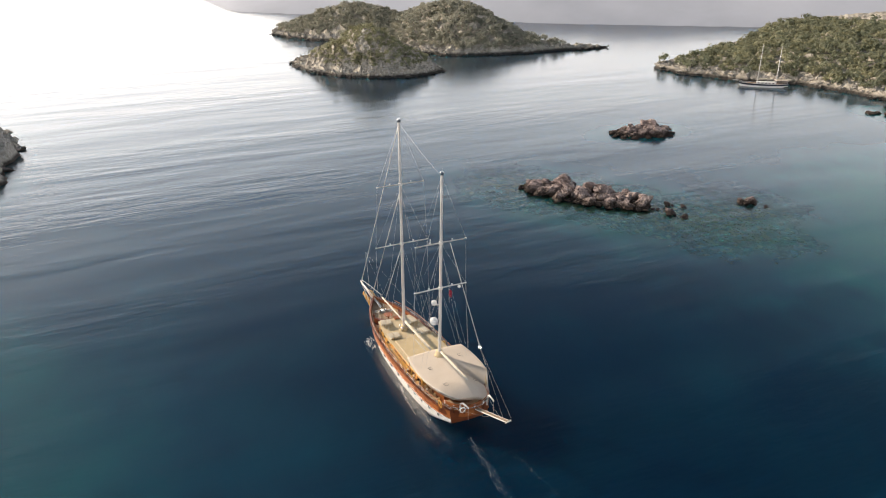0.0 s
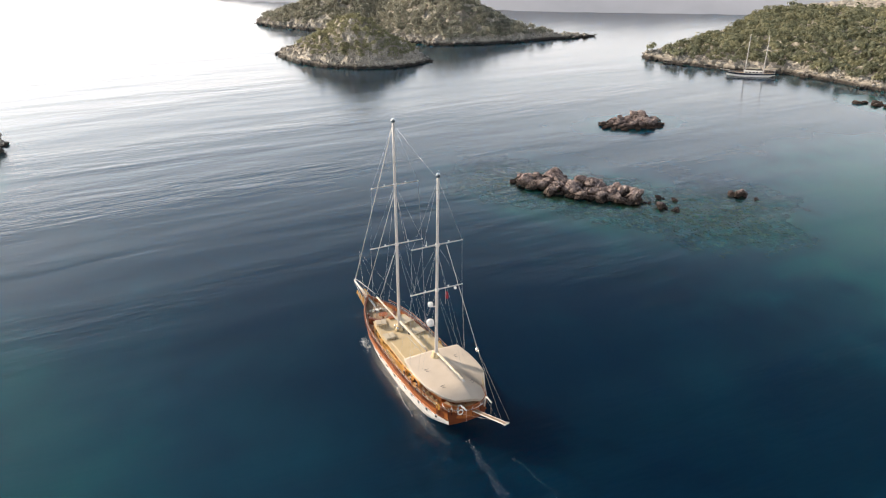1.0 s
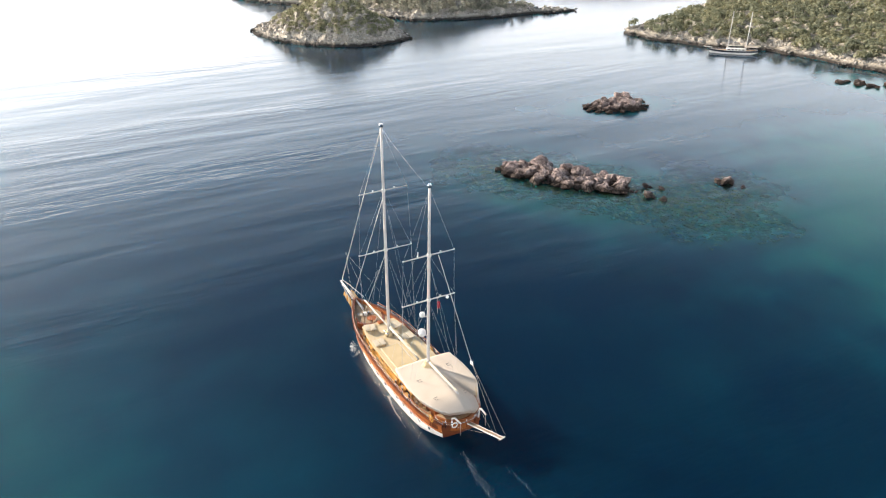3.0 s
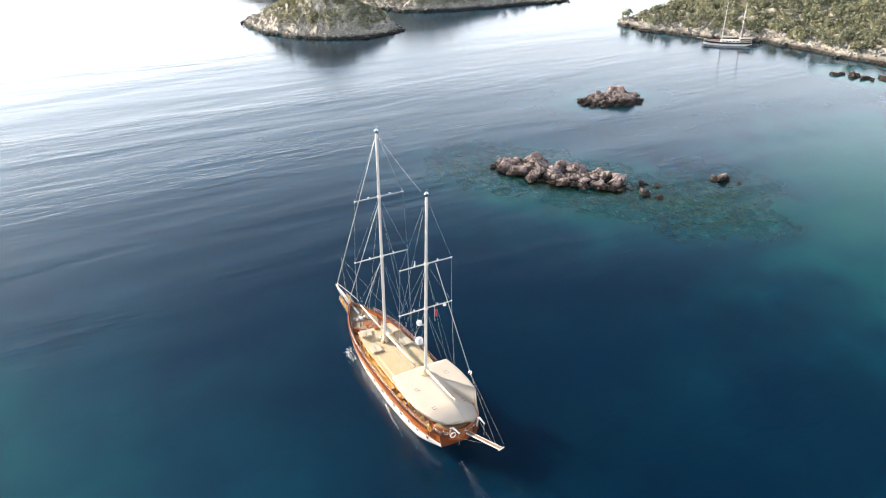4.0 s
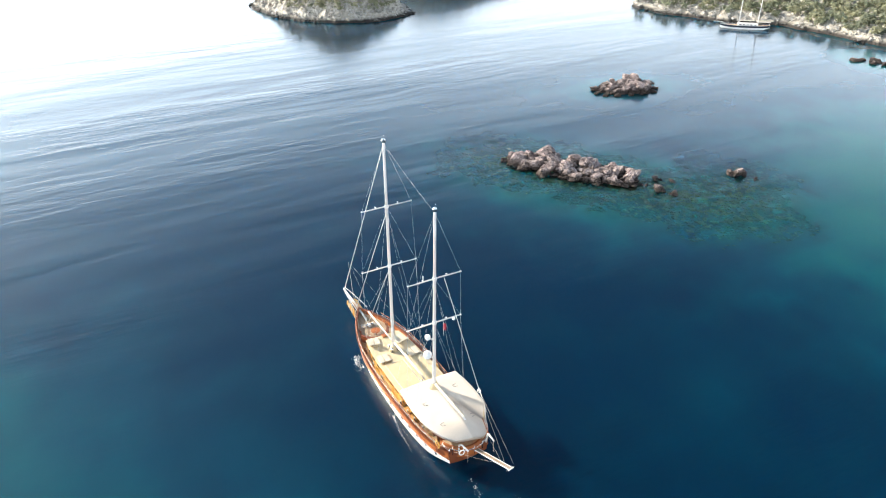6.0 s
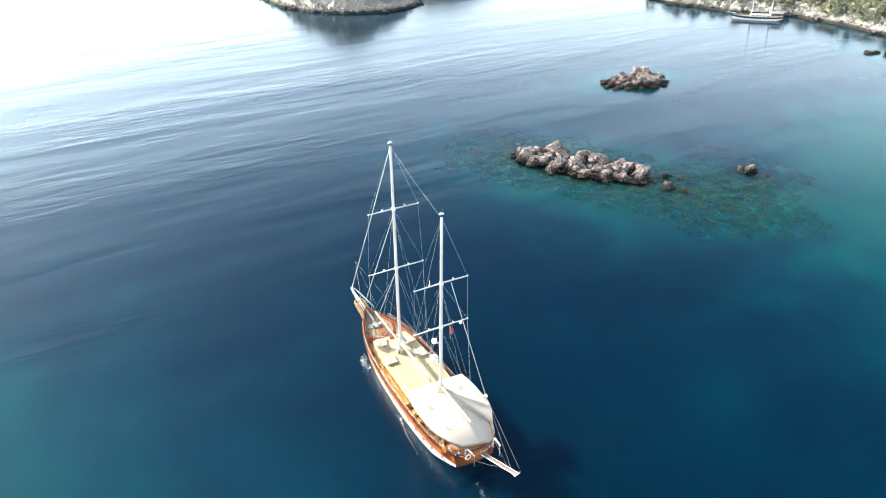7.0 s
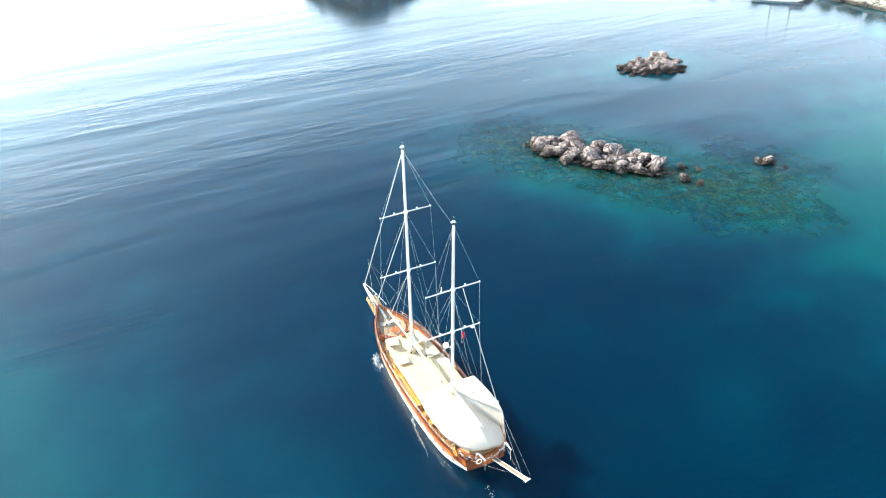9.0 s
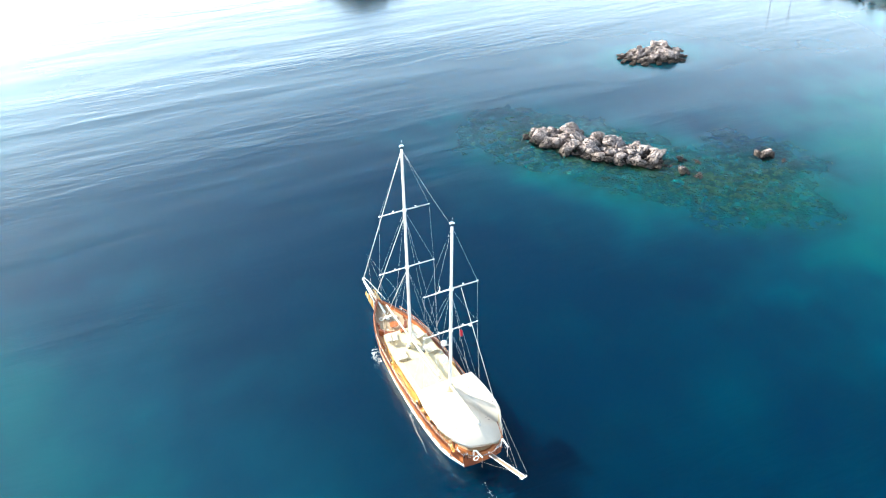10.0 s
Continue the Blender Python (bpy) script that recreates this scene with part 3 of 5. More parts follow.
edge = [(s, y) for s, y in [(-1, y) for y in np.arange(3.2, -1.21, -0.2)] + [(1, y) for y in np.arange(-1.2, 3.21, 0.2)]]
rows = []
for s, y in edge:
    x, z, hang = s * CAN_B(y), canopy_z(s * CAN_B(y), y), 0.26 * min(1.0, (3.3 - y) / 2.0)
    rows.append([(x * 1.004, y - 0.005, z + 0.01), (x * 1.012, y - 0.02, z - hang * 0.5), (x * 1.006, y - 0.01, z - hang)])
strip(bm, rows)
bmesh.ops.solidify(bm, geom=bm.faces[:], thickness=0.012)
part("valance", bm, CANVAS, gulet, "cream valance hanging from the awning's edge", True)


def boulder_mesh(seed, sub=3):
    """A pitted limestone boulder, one metre in radius."""
    bm = bmesh.new()
    bmesh.ops.create_icosphere(bm, subdivisions=sub, radius=1.0)
    o = Vector((seed * 3.7, seed * 1.3, -seed * 2.1))
    r = random.Random(seed)
    cuts = [(Vector((r.gauss(0, 1), r.gauss(0, 1), r.gauss(0.2, 0.9))).normalized(), r.uniform(0.42, 0.72)) for _ in range(16)]
    for v in bm.verts:
        d = v.co.normalized()
        n = noise.ridged_multi_fractal(d * 1.3 + o, 0.9, 2.1, 4, 1.0, 2.0)
        c = noise.voronoi(d * 1.15 + o)[0]
        f = noise.ridged_multi_fractal(d * 4.2 + o, 0.8, 2.2, 3, 1.0, 2.0)
        e = noise.voronoi(d * 3.4 + o)[0]
        crack = max(0.0, 1 - (c[1] - c[0]) / 0.16) ** 2 * 0.26 + max(0.0, 1 - (e[1] - e[0]) / 0.12) ** 2 * 0.06
        p = d * (0.88 + 0.32 * noise.noise(d * 0.9 + o) + 0.18 * noise.noise(d * 2.2 + o))
        for q, off in cuts:
            k = p.dot(q) - off
            if k > 0:
                p = p - q * k * 0.95
        v.co = p + d * (0.05 * n + 0.035 * f - crack - 0.05)
    me = bpy.data.meshes.new("boulder")
    bm.to_mesh(me)
    bm.free()
    me.materials.append(ROCK)
    return me


BOULDERS = [boulder_mesh(k + 1, 4) for k in range(10)]
PEBBLES = [boulder_mesh(k + 31, 2) for k in range(6)]
rng = random.Random(11)


def boulder(parent, x, y, z, s, tall=0.70, shapes=BOULDERS):
    ob = new("boulder", rng.choice(shapes))
    ob.parent = parent
    ob.matrix_local = Matrix.LocRotScale((x, y, z), Euler((rng.uniform(-0.5, 0.5), rng.uniform(-0.5, 0.5), rng.uniform(0, 6.3))), (s * rng.uniform(0.9, 1.35), s * rng.uniform(0.85, 1.15), s * tall * rng.uniform(0.85, 1.15)))
    return ob


# the long reef: a back row of taller rocks, a front row, and rubble at their feet
REEF_L = math.hypot(REEF_B[0] - REEF_A[0], REEF_B[1] - REEF_A[1])
def heap(parent, count, length, width, height, big, small, seed, layers=0.3):
    """Boulders packed side by side inside a lens-shaped plan, the larger along the ridge, some lodged on top."""
    r = random.Random(seed)
    put = []
    tries = 0
    while len(put) < count and tries < 6000:
        tries += 1
        u, v = r.uniform(-1, 1), r.uniform(-1, 1)
        if u * u + v * v > 1:
            continue
        s = (small + (big - small) * (1 - tries / 6000) * r.uniform(0.5, 1.0)) * (0.55 + 0.45 * height(u))
        x, y = u * length, v * width
        if all(math.hypot(x - a, y - b) > 0.56 * (s + c) for a, b, c in put):
            put.append((x, y, s))
            boulder(parent, x, y, s * 0.12 + 0.42 * height(u) * (1 - v * v), s)
    for x, y, s in put[: int(count * layers)]:
        t = s * r.uniform(0.5, 0.75)
        boulder(parent, x + r.uniform(-0.8, 0.8), y + r.uniform(-0.5, 0.7), s * 0.42 + 0.38 * height(x / length), t)
    # rubble awash round the foot
    for _ in range(count // 2):
        a, k = r.uniform(0, 6.283), r.uniform(0.98, 1.16)
        s = r.uniform(0.3, 0.85)
        boulder(parent, math.cos(a) * length * k, math.sin(a) * width * k, s * 0.15, s, 0.6, PEBBLES)


REEF_M = thing("rock_reef", "long reef of heaped pale limestone boulders awash at the foot", "reef", pose((REEF_A[0] + REEF_B[0]) / 2, (REEF_A[1] + REEF_B[1]) / 2, 0, 0, 0, math.degrees(math.atan2(REEF_B[1] - REEF_A[1], REEF_B[0] - REEF_A[0]))))
heap(REEF_M, 84, REEF_L / 2 - 0.3, 2.9, curve1([(-1, 0.6), (-0.6, 1.0), (-0.25, 1.15), (0.1, 0.95), (0.6, 0.85), (1, 0.5)]), 2.5, 0.55, 5, 0.22)

skerry = thing("rock_reef", "low heap of grey limestone boulders standing in deep water", "reef", pose(82.8, 77.4, 0, 0, 0, -14))
heap(skerry, 58, 6.0, 3.6, curve1([(-1, 0.35), (-0.6, 0.7), (-0.3, 0.95), (0.1, 1.3), (0.5, 1.45), (0.85, 1.2), (1, 0.6)]), 1.9, 0.45, 8, 0.40)
# dark lumps standing apart in the water round its foot
for x, y, s in ((-6.6, 0.6, 1.0), (-6.9, -1.6, 0.9), (-5.6, -3.4, 0.85), (-3.4, -4.3, 1.0), (-0.6, -4.9, 0.9), (1.9, -4.7, 0.7), (4.8, -4.0, 0.95), (6.7, -1.9, 0.8), (7.6, 1.3, 0.6), (-6.0, 2.5, 0.7)):
    boulder(skerry, x, y, s * 0.12, s, 0.6)

for x, y, s in ((55.7, 37.6, 1.05), (53.3, 34.3, 1.2), (57.3, 35.4, 0.62), (54.3, 31.9, 0.75), (67.9, 32.5, 1.45), (68.9, 29.6, 0.55)):
    lone = thing("rock", "single pale boulder breaking the surface beside the reef" if s > 1.0 else "small dark boulder just breaking the surface", "rock", pose(x, y, 0), "rocks off the reef")
    boulder(lone, 0, 0, s * 0.24, s * 0.95, 0.55)
    if s > 1.3:
        boulder(lone, -0.9, 0.5, s * 0.14, s * 0.75, 0.5)
        boulder(lone, 0.8, -0.5, s * 0.12, s * 0.70, 0.5)
    for j in range(3):
        boulder(lone, rng.uniform(-1, 1) * s * 0.9, rng.uniform(-1, 1) * s * 0.8, 0.02, s * rng.uniform(0.3, 0.5), 0.8, PEBBLES)
shelf = thing("rock", "flat shelf of pale rock off the headland", "rock", pose(146.3, 59.5, 0, 0, 0, -62))
for k in range(26):
    s = rng.uniform(0.6, 1.5)
    boulder(shelf, rng.uniform(-8, 8), rng.uniform(-1.8, 1.8), s * 0.1, s, 0.6)


def scatter_mesh(name, shapes, places, material, label, category):
    """Many small rocks in one mesh."""
    src = []
    for me in shapes:
        co = np.empty(len(me.vertices) * 3)
        me.vertices.foreach_get("co", co)
        src.append((co.reshape(-1, 3), np.array([list(p.vertices) for p in me.polygons])))
    V, F, base = [], [], 0
    for x, y, z, sx, sy, sz, a in places:
        co, fa = src[rng.randrange(len(src))]
        c, k = math.cos(a), math.sin(a)
        p = co * (sx, sy, sz)
        V.append(np.stack([p[:, 0] * c - p[:, 1] * k + x, p[:, 0] * k + p[:, 1] * c + y, p[:, 2] + z], 1))
        F.append(fa + base)
        base += len(co)
    ob = array_mesh(name, np.concatenate(V).tolist(), np.concatenate(F).tolist(), material)
    return tagged(ob, label, category, kind="stuff")


# stones under the clear water round the reef
places = []
while len(places) < 820:
    (ax, ay), (bx, by) = SHELF_LINES[0 if rng.random() < 0.8 else 1]
    t = rng.uniform(-0.1, 1.1)
    x, y = ax + (bx - ax) * t + rng.gauss(0, 4.6), ay + (by - ay) * t + rng.gauss(0, 4.6)
    places.append((x, y, 0.34 + 0.75 * rng.random() ** 2, rng.gauss(-1.0, 0.9)))
floor_z = bed_height(np.array([p[0] for p in places]), np.array([p[1] for p in places]))
places = [(x, y, min(z + 0.06 * s, -0.10 - 0.26 * s), s * 1.45, s * 0.85, s * 0.36, a) for (x, y, s, a), z in zip(places, floor_z) if z > -4]
scatter_mesh("submerged_stones", PEBBLES, places, SUNKEN, "pale green stones lying under clear shallow water", "stones")


def sample_land(grid, count, low, high, margin=0.0):
    X, Y, Z = grid
    ok = np.argwhere((Z > low) & (Z < high))
    out = []
    for _ in range(count):
        i, j = ok[rng.randrange(len(ok))]
        out.append((X[i, j] + rng.uniform(-0.7, 0.7), Y[i, j] + rng.uniform(-0.7, 0.7), Z[i, j]))
    return out


LEAVES_AT = 36


def shrub_shape(seed):
    """A shrub's crown: small leaf sprays turned every way, thick at the top, with gaps."""
    r = random.Random(seed)
    lobes = [(r.uniform(-0.55, 0.55), r.uniform(-0.55, 0.55), r.uniform(0.35, 0.85), r.uniform(0.4, 0.62)) for _ in range(5)]
    V, F = [], []
    for _ in range(LEAVES_AT):
        lx, ly, lz, lr = r.choice(lobes)
        d = Vector((r.gauss(0, 1), r.gauss(0, 1), r.gauss(0.35, 0.8))).normalized()
        c = Vector((lx, ly, lz)) + d * lr * r.uniform(0.65, 1.05)
        n = (d + Vector((r.uniform(-0.3, 0.3), r.uniform(-0.3, 0.3), r.uniform(-0.1, 0.4)))).normalized()
        u = n.orthogonal().normalized()
        w = n.cross(u)
        a = r.uniform(0, 6.3)
        u, w = u * math.cos(a) + w * math.sin(a), w * math.cos(a) - u * math.sin(a)
        s = r.uniform(0.18, 0.36)
        b = len(V)
        V += [tuple(c + u * s), tuple(c + w * s * 0.7 + n * 0.05), tuple(c - u * s), tuple(c - w * s * 0.7 + n * 0.05)]
        F.append((b, b + 1, b + 2, b + 3))
    # short stems under the crown
    for lx, ly, lz, lr in lobes[:3]:
        b = len(V)
        V += [(-0.04, 0, -0.1), (0.04, 0, -0.1), (lx, ly, lz)]
        F.append((b, b + 1, b + 2, b + 2))
    return np.array(V), np.array(F)


SHRUBS = [shrub_shape(k) for k in range(9)]


def scrub(name, spots, small, large, material, label):
    V, F, base = [], [], 0
    for x, y, z in spots:
        co, fa = SHRUBS[rng.randrange(len(SHRUBS))]
        s = small + (large - small) * rng.random() ** 1.8
        a = rng.uniform(0, 6.3)
        c, k = math.cos(a) * s, math.sin(a) * s
        V.append(np.stack([co[:, 0] * c - co[:, 1] * k + x, co[:, 0] * k + co[:, 1] * c + y, co[:, 2] * s * rng.uniform(0.75, 1.15) + z - 0.1], 1))
        F.append(fa + base)
        base += len(co)
    V, F = np.concatenate(V), np.concatenate(F)
    faces = [tuple(f) if f[2] != f[3] else tuple(f[:3]) for f in F.tolist()]
    return tagged(array_mesh(name, V.tolist(), faces, material), label, "shrubs", kind="stuff")


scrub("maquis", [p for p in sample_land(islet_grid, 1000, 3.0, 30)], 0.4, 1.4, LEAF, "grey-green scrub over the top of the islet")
scrub("maquis", sample_land(isle_grid, 3600, 1.8, 60), 0.7, 2.0, HAZED_SCRUB, "patchy maquis on the island slopes, haze painted into its grey")
near_cape = [p for p in sample_land(cape_grid, 8600, 1.7, 60) if p[0] < 262]
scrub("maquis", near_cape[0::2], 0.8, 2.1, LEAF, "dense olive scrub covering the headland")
scrub("maquis", near_cape[1::2], 0.8, 2.3, LEAFDARK, "darker evergreen scrub on the headland")
for grid, count, top, lo, hi, what in ((islet_grid, 900, 6.0, 0.3, 0.9, "islet"), (isle_grid, 700, 2.2, 0.4, 1.2, "island"), (cape_grid, 2600, 2.2, 0.18, 0.8, "headland"), (crag_grid, 160, 4.0, 0.6, 1.7, "crag")):
    scatter_mesh("shore_rocks", PEBBLES, [(x, y, z + 0.1, s * 1.2, s, s * 0.8, rng.uniform(0, 6.3)) for (x, y, z), s in ((p, rng.uniform(lo, hi)) for p in sample_land(grid, count, -0.2, top))], SHORE, "broken pale limestone along the waterline of the " + what, "rocks")


# ---- fittings of the gulet ----
def outline_block(name, ys, half, z0, z1, material, label="", camber=0.0, lip=0.0):
    """A deckhouse or platform whose sides follow a half-width along the boat."""
    bm = bmesh.new()
    lower = [(half(y), y) for y in ys]
    ring = [(x, y) for x, y in lower] + [(-x, y) for x, y in reversed(lower)]
    bot = [bm.verts.new((x, y, z0(y))) for x, y in ring]
    top = [bm.verts.new((x, y, z1(y))) for x, y in ring]
    n = len(ring)
    for k in range(n):
        bm.faces.new((bot[k], bot[(k + 1) % n], top[(k + 1) % n], top[k]))
    m = len(ys)
    for k in range(m - 1):
        bm.faces.new((top[k], top[k + 1], top[n - 2 - k], top[n - 1 - k]))
    return part(name, bm, material, gulet, label)


ROOF_B = curve1([(-0.8, 1.3), (1.5, 1.9), (5, 2.25), (12, 2.28), (15, 2.12), (17.4, 1.75)])
roof_ys = list(np.arange(4.6, 12.31, 0.55))
fore_ys = list(np.arange(12.3, 17.5, 0.55))
outline_block("deckhouse", roof_ys, ROOF_B, lambda y: DECK(y), lambda y: 2.62, GOLDWOOD, "golden varnished deckhouse sides")
outline_block("deckhouse_roof", roof_ys, lambda y: ROOF_B(y) + 0.09, lambda y: 2.624, lambda y: 2.70, ROOFPAINT, "cream painted deckhouse roof")
outline_block("fore_trunk", fore_ys, ROOF_B, lambda y: DECK(y), lambda y: 2.44, GOLDWOOD, "low golden trunk cabin")
outline_block("fore_trunk_roof", fore_ys, lambda y: ROOF_B(y) + 0.07, lambda y: 2.444, lambda y: 2.51, ROOFPAINT, "cream foredeck roof")
outline_block("aft_house", list(np.arange(1.4, 4.61, 0.4)), lambda y: 1.5, lambda y: DECK(y), lambda y: 3.05, VARNISH, "dark wheelhouse under the awning")
for s in (-1, 1):
    for y in np.arange(5.3, 11.8, 1.15):
        block("cabin_window", (s * (ROOF_B(y) + 0.012), y, 2.12), (0.03, 0.72, 0.36), DARK, gulet, "dark deckhouse window", 0.01)
        block("window_frame", (s * (ROOF_B(y) + 0.004), y, 2.12), (0.03, 0.86, 0.50), VARNISH, gulet, "", 0.01)
    for y in np.arange(2.0, 4.4, 0.8):
        block("cabin_window", (s * 1.51, y, 2.6), (0.03, 0.62, 0.55), DARK, gulet, "wheelhouse window", 0.01)
    for y in np.arange(13.2, 16.6, 1.3):
        block("cabin_window", (s * (ROOF_B(y) + 0.012), y, 2.12), (0.03, 0.55, 0.22), DARK, gulet, "low cabin window", 0.01)
# golden bench along the port cabin side with its curved back slats
side_bench = thing("side_bench", "golden varnished bench along the port side deck", "bench", pose(-2.56, 10.0, 0))
for k in range(5):
    bm = bmesh.new()
    box(bm, (-0.20 + 0.095 * k, 0, 2.22), (0.085, 5.6, 0.05), bevel=0.012)
    part("seat_slat", bm, GOLDWOOD, side_bench)
for y in (-2.6, -1.3, 0.0, 1.3, 2.6):
    bm = bmesh.new()
    box(bm, (0, y, 1.82), (0.38, 0.08, 0.76), bevel=0.01)
    part("leg", bm, GOLDWOOD, side_bench)
for k in range(10):
    y = -1.0 + 0.27 * k
    bm = bmesh.new()
    tube(bm, [(-0.19, y, 2.24), (-0.27, y + 0.02, 2.38), (-0.23, y + 0.06, 2.52), (-0.08, y + 0.09, 2.56)], 0.036, 6)
    part("back_slat", bm, PAD, side_bench, "pale curved slat")
bm = bmesh.new()
tube(bm, [(-0.08, -1.1, 2.57), (-0.08, 1.6, 2.57)], 0.03, 6)
part("top_rail", bm, GOLDWOOD, side_bench)

# teak planks along the side decks
for s in (-1, 1):
    for k in range(5):
        bm = bmesh.new()
        ys = list(np.arange(-0.6, 21.5, 0.7))
        rows = []
        for y in ys:
            inner = min(ROOF_B(y) if y < 17.4 else max(0.0, 1.6 - (y - 17.4) * 0.45), half_beam(y, DECK(y)) - 0.2)
            outer = half_beam(y, DECK(y)) - 0.12
            a, b = inner + (outer - inner) * (k + 0.05) / 5, inner + (outer - inner) * (k + 0.95) / 5
            rows.append([(s * a, y, DECK(y) + 0.075), (s * b, y, DECK(y) + 0.07)])
        strip(bm, rows)
        part("deck_plank", bm, TEAK, gulet)


def cushion(name, label, category, c, s, rz=0.0, rx=0.0, mat=None, group=""):
    """A padded mattress with a piped edge and a seam across."""
    t = thing(name, label, category, pose(c[0], c[1], c[2], math.degrees(rx), 0, rz), group)
    bm = bmesh.new()
    box(bm, (0, 0, s[2] / 2), s, bevel=min(0.05, s[2] * 0.4))
    part("pad", bm, mat or PAD, t)
    bm = bmesh.new()
    r = 0.016
    for z in (s[2] * 0.9,):
        pts = [(-s[0] / 2, -s[1] / 2, z), (s[0] / 2, -s[1] / 2, z), (s[0] / 2, s[1] / 2, z), (-s[0] / 2, s[1] / 2, z), (-s[0] / 2, -s[1] / 2, z)]
        for a, b in zip(pts, pts[1:]):
            tube(bm, [a, b], r, 5)
    part("piping", bm, ROPE, t)
    return t


# sunbathing mattresses on the roof and pairs of loungers forward
for x, w in ((-0.98, 1.90), (0.98, 1.90)):
    cushion("sun_mattress", "broad cream sunbathing mattress on the deckhouse roof", "mattress", (x, 10.0, 2.703), (w, 4.3, 0.11), group="mattresses on the roof")


def lounger(x, y, rz, label):
    t = thing("sun_lounger", label, "lounger", pose(x, y, 2.515, 0, 0, rz), "loungers on the foredeck")
    for k in (-1, 1):
        bm = bmesh.new()
        box(bm, (k * 0.30, 0.20, 0.10), (0.52, 1.20, 0.10), bevel=0.03)
        part("mattress", bm, LOUNGE, t, "pale lounger pad")
        bm = bmesh.new()
        box(bm, (k * 0.30, -0.62, 0.30), (0.52, 0.58, 0.08), rx=-0.75, bevel=0.03)
        part("backrest", bm, LOUNGE, t, "raised pale backrest")
        bm = bmesh.new()
        tube(bm, [(k * 0.30, -0.88, 0.0), (k * 0.30, -0.80, 0.46)], 0.025, 6)
        part("prop", bm, STEEL, t)


lounger(-1.28, 16.3, -14, "white double lounger with raised back on the foredeck")
lounger(-1.52, 13.25, -4, "white double lounger with raised back beside the main mast")
lounger(1.30, 15.6, 12, "white double lounger to starboard of the main mast")
lounger(1.52, 12.95, 4, "white double lounger behind the main mast")
block("roof_hatch", (0.55, 12.75, 2.75), (0.5, 0.32, 0.10), DARK, gulet, "dark deck hatch")
block("roof_hatch", (0.2, 17.0, 2.6), (0.6, 0.5, 0.16), VARNISH, gulet, "varnished deck hatch")

# curved settee on the foredeck
settee = thing("settee", "curved mahogany settee with tan cushions on the foredeck", "sofa", pose(-0.30, 19.15, 0))
def arc(r0, r1, z0, z1, a0=200, a1=340, n=18, sq=1.15):
    bm = bmesh.new()
    rows = []
    for k in range(n + 1):
        a = radians(a0 + (a1 - a0) * k / n)
        c, s = math.cos(a), math.sin(a) * sq
        rows.append([(r0 * c, r0 * s, z0), (r1 * c, r1 * s, z0), (r1 * c, r1 * s, z1), (r0 * c, r0 * s, z1), (r0 * c, r0 * s, z0)])
    vs = strip(bm, rows)
    bm.faces.new(vs[0][:4])
    bm.faces.new(vs[-1][:4])
    return bm
part("backrest", arc(1.45, 1.72, 1.50, 2.42), MAHOGANY, settee, "dark mahogany curved backrest")
part("seat", arc(0.85, 1.44, 1.50, 1.92), MAHOGANY, settee)
part("cushion", arc(0.87, 1.42, 1.924, 2.04), TEAK, settee, "tan seat cushion")
table = thing("table", "small round varnished table in the bow settee", "table", pose(-0.10, 18.75, 1.6))
bm = bmesh.new()
tube(bm, [(0, 0, 0.62), (0, 0, 0.68)], 0.5, 20)
part("tabletop", bm, VARNISH, table)
bm = bmesh.new()
tube(bm, [(0, 0, -0.1), (0, 0, 0.62)], [0.16, 0.06], 10)
part("pedestal", bm, STEEL, table)

# anchor gear in the bows
windlass = thing("windlass", "grey steel anchor windlass on the bow deck", "windlass", pose(-0.12, 20.5, 1.62))
for s in (-1, 1):
    bm = bmesh.new()
    tube(bm, [(s * 0.12, 0, 0.30), (s * 0.20, 0, 0.30), (s * 0.32, 0, 0.30), (s * 0.42, 0, 0.30)], [0.20, 0.12, 0.12, 0.20], 14)
    part("drum", bm, STEEL, windlass)
bm = bmesh.new()
box(bm, (0, 0, 0.17), (0.36, 0.5, 0.42), bevel=0.04)
part("gearbox", bm, WHITEPAINT, windlass)
bm = bmesh.new()
tube(bm, [(0.0, 0.2, 0.25), (0.02, 1.0, 0.42), (0, 1.9, 0.75)], 0.035, 6)
part("chain", bm, WIRE, windlass)
for x, y in ((-0.75, 20.6), (0.7, 20.3), (-1.0, 18.6)):
    coil = thing("rope_coil", "coil of pale rope lying on the bow deck", "rope", pose(x, y, DECK(y) + 0.06), "rope coils")
    bm = bmesh.new()
    tube(bm, [(r * math.cos(a), r * math.sin(a), 0.04 + 0.002 * k) for k, (a, r) in enumerate((i * 0.45, 0.12 + 0.006 * i) for i in range(34))], 0.03, 6)
    part("rope", bm, ROPE, coil)

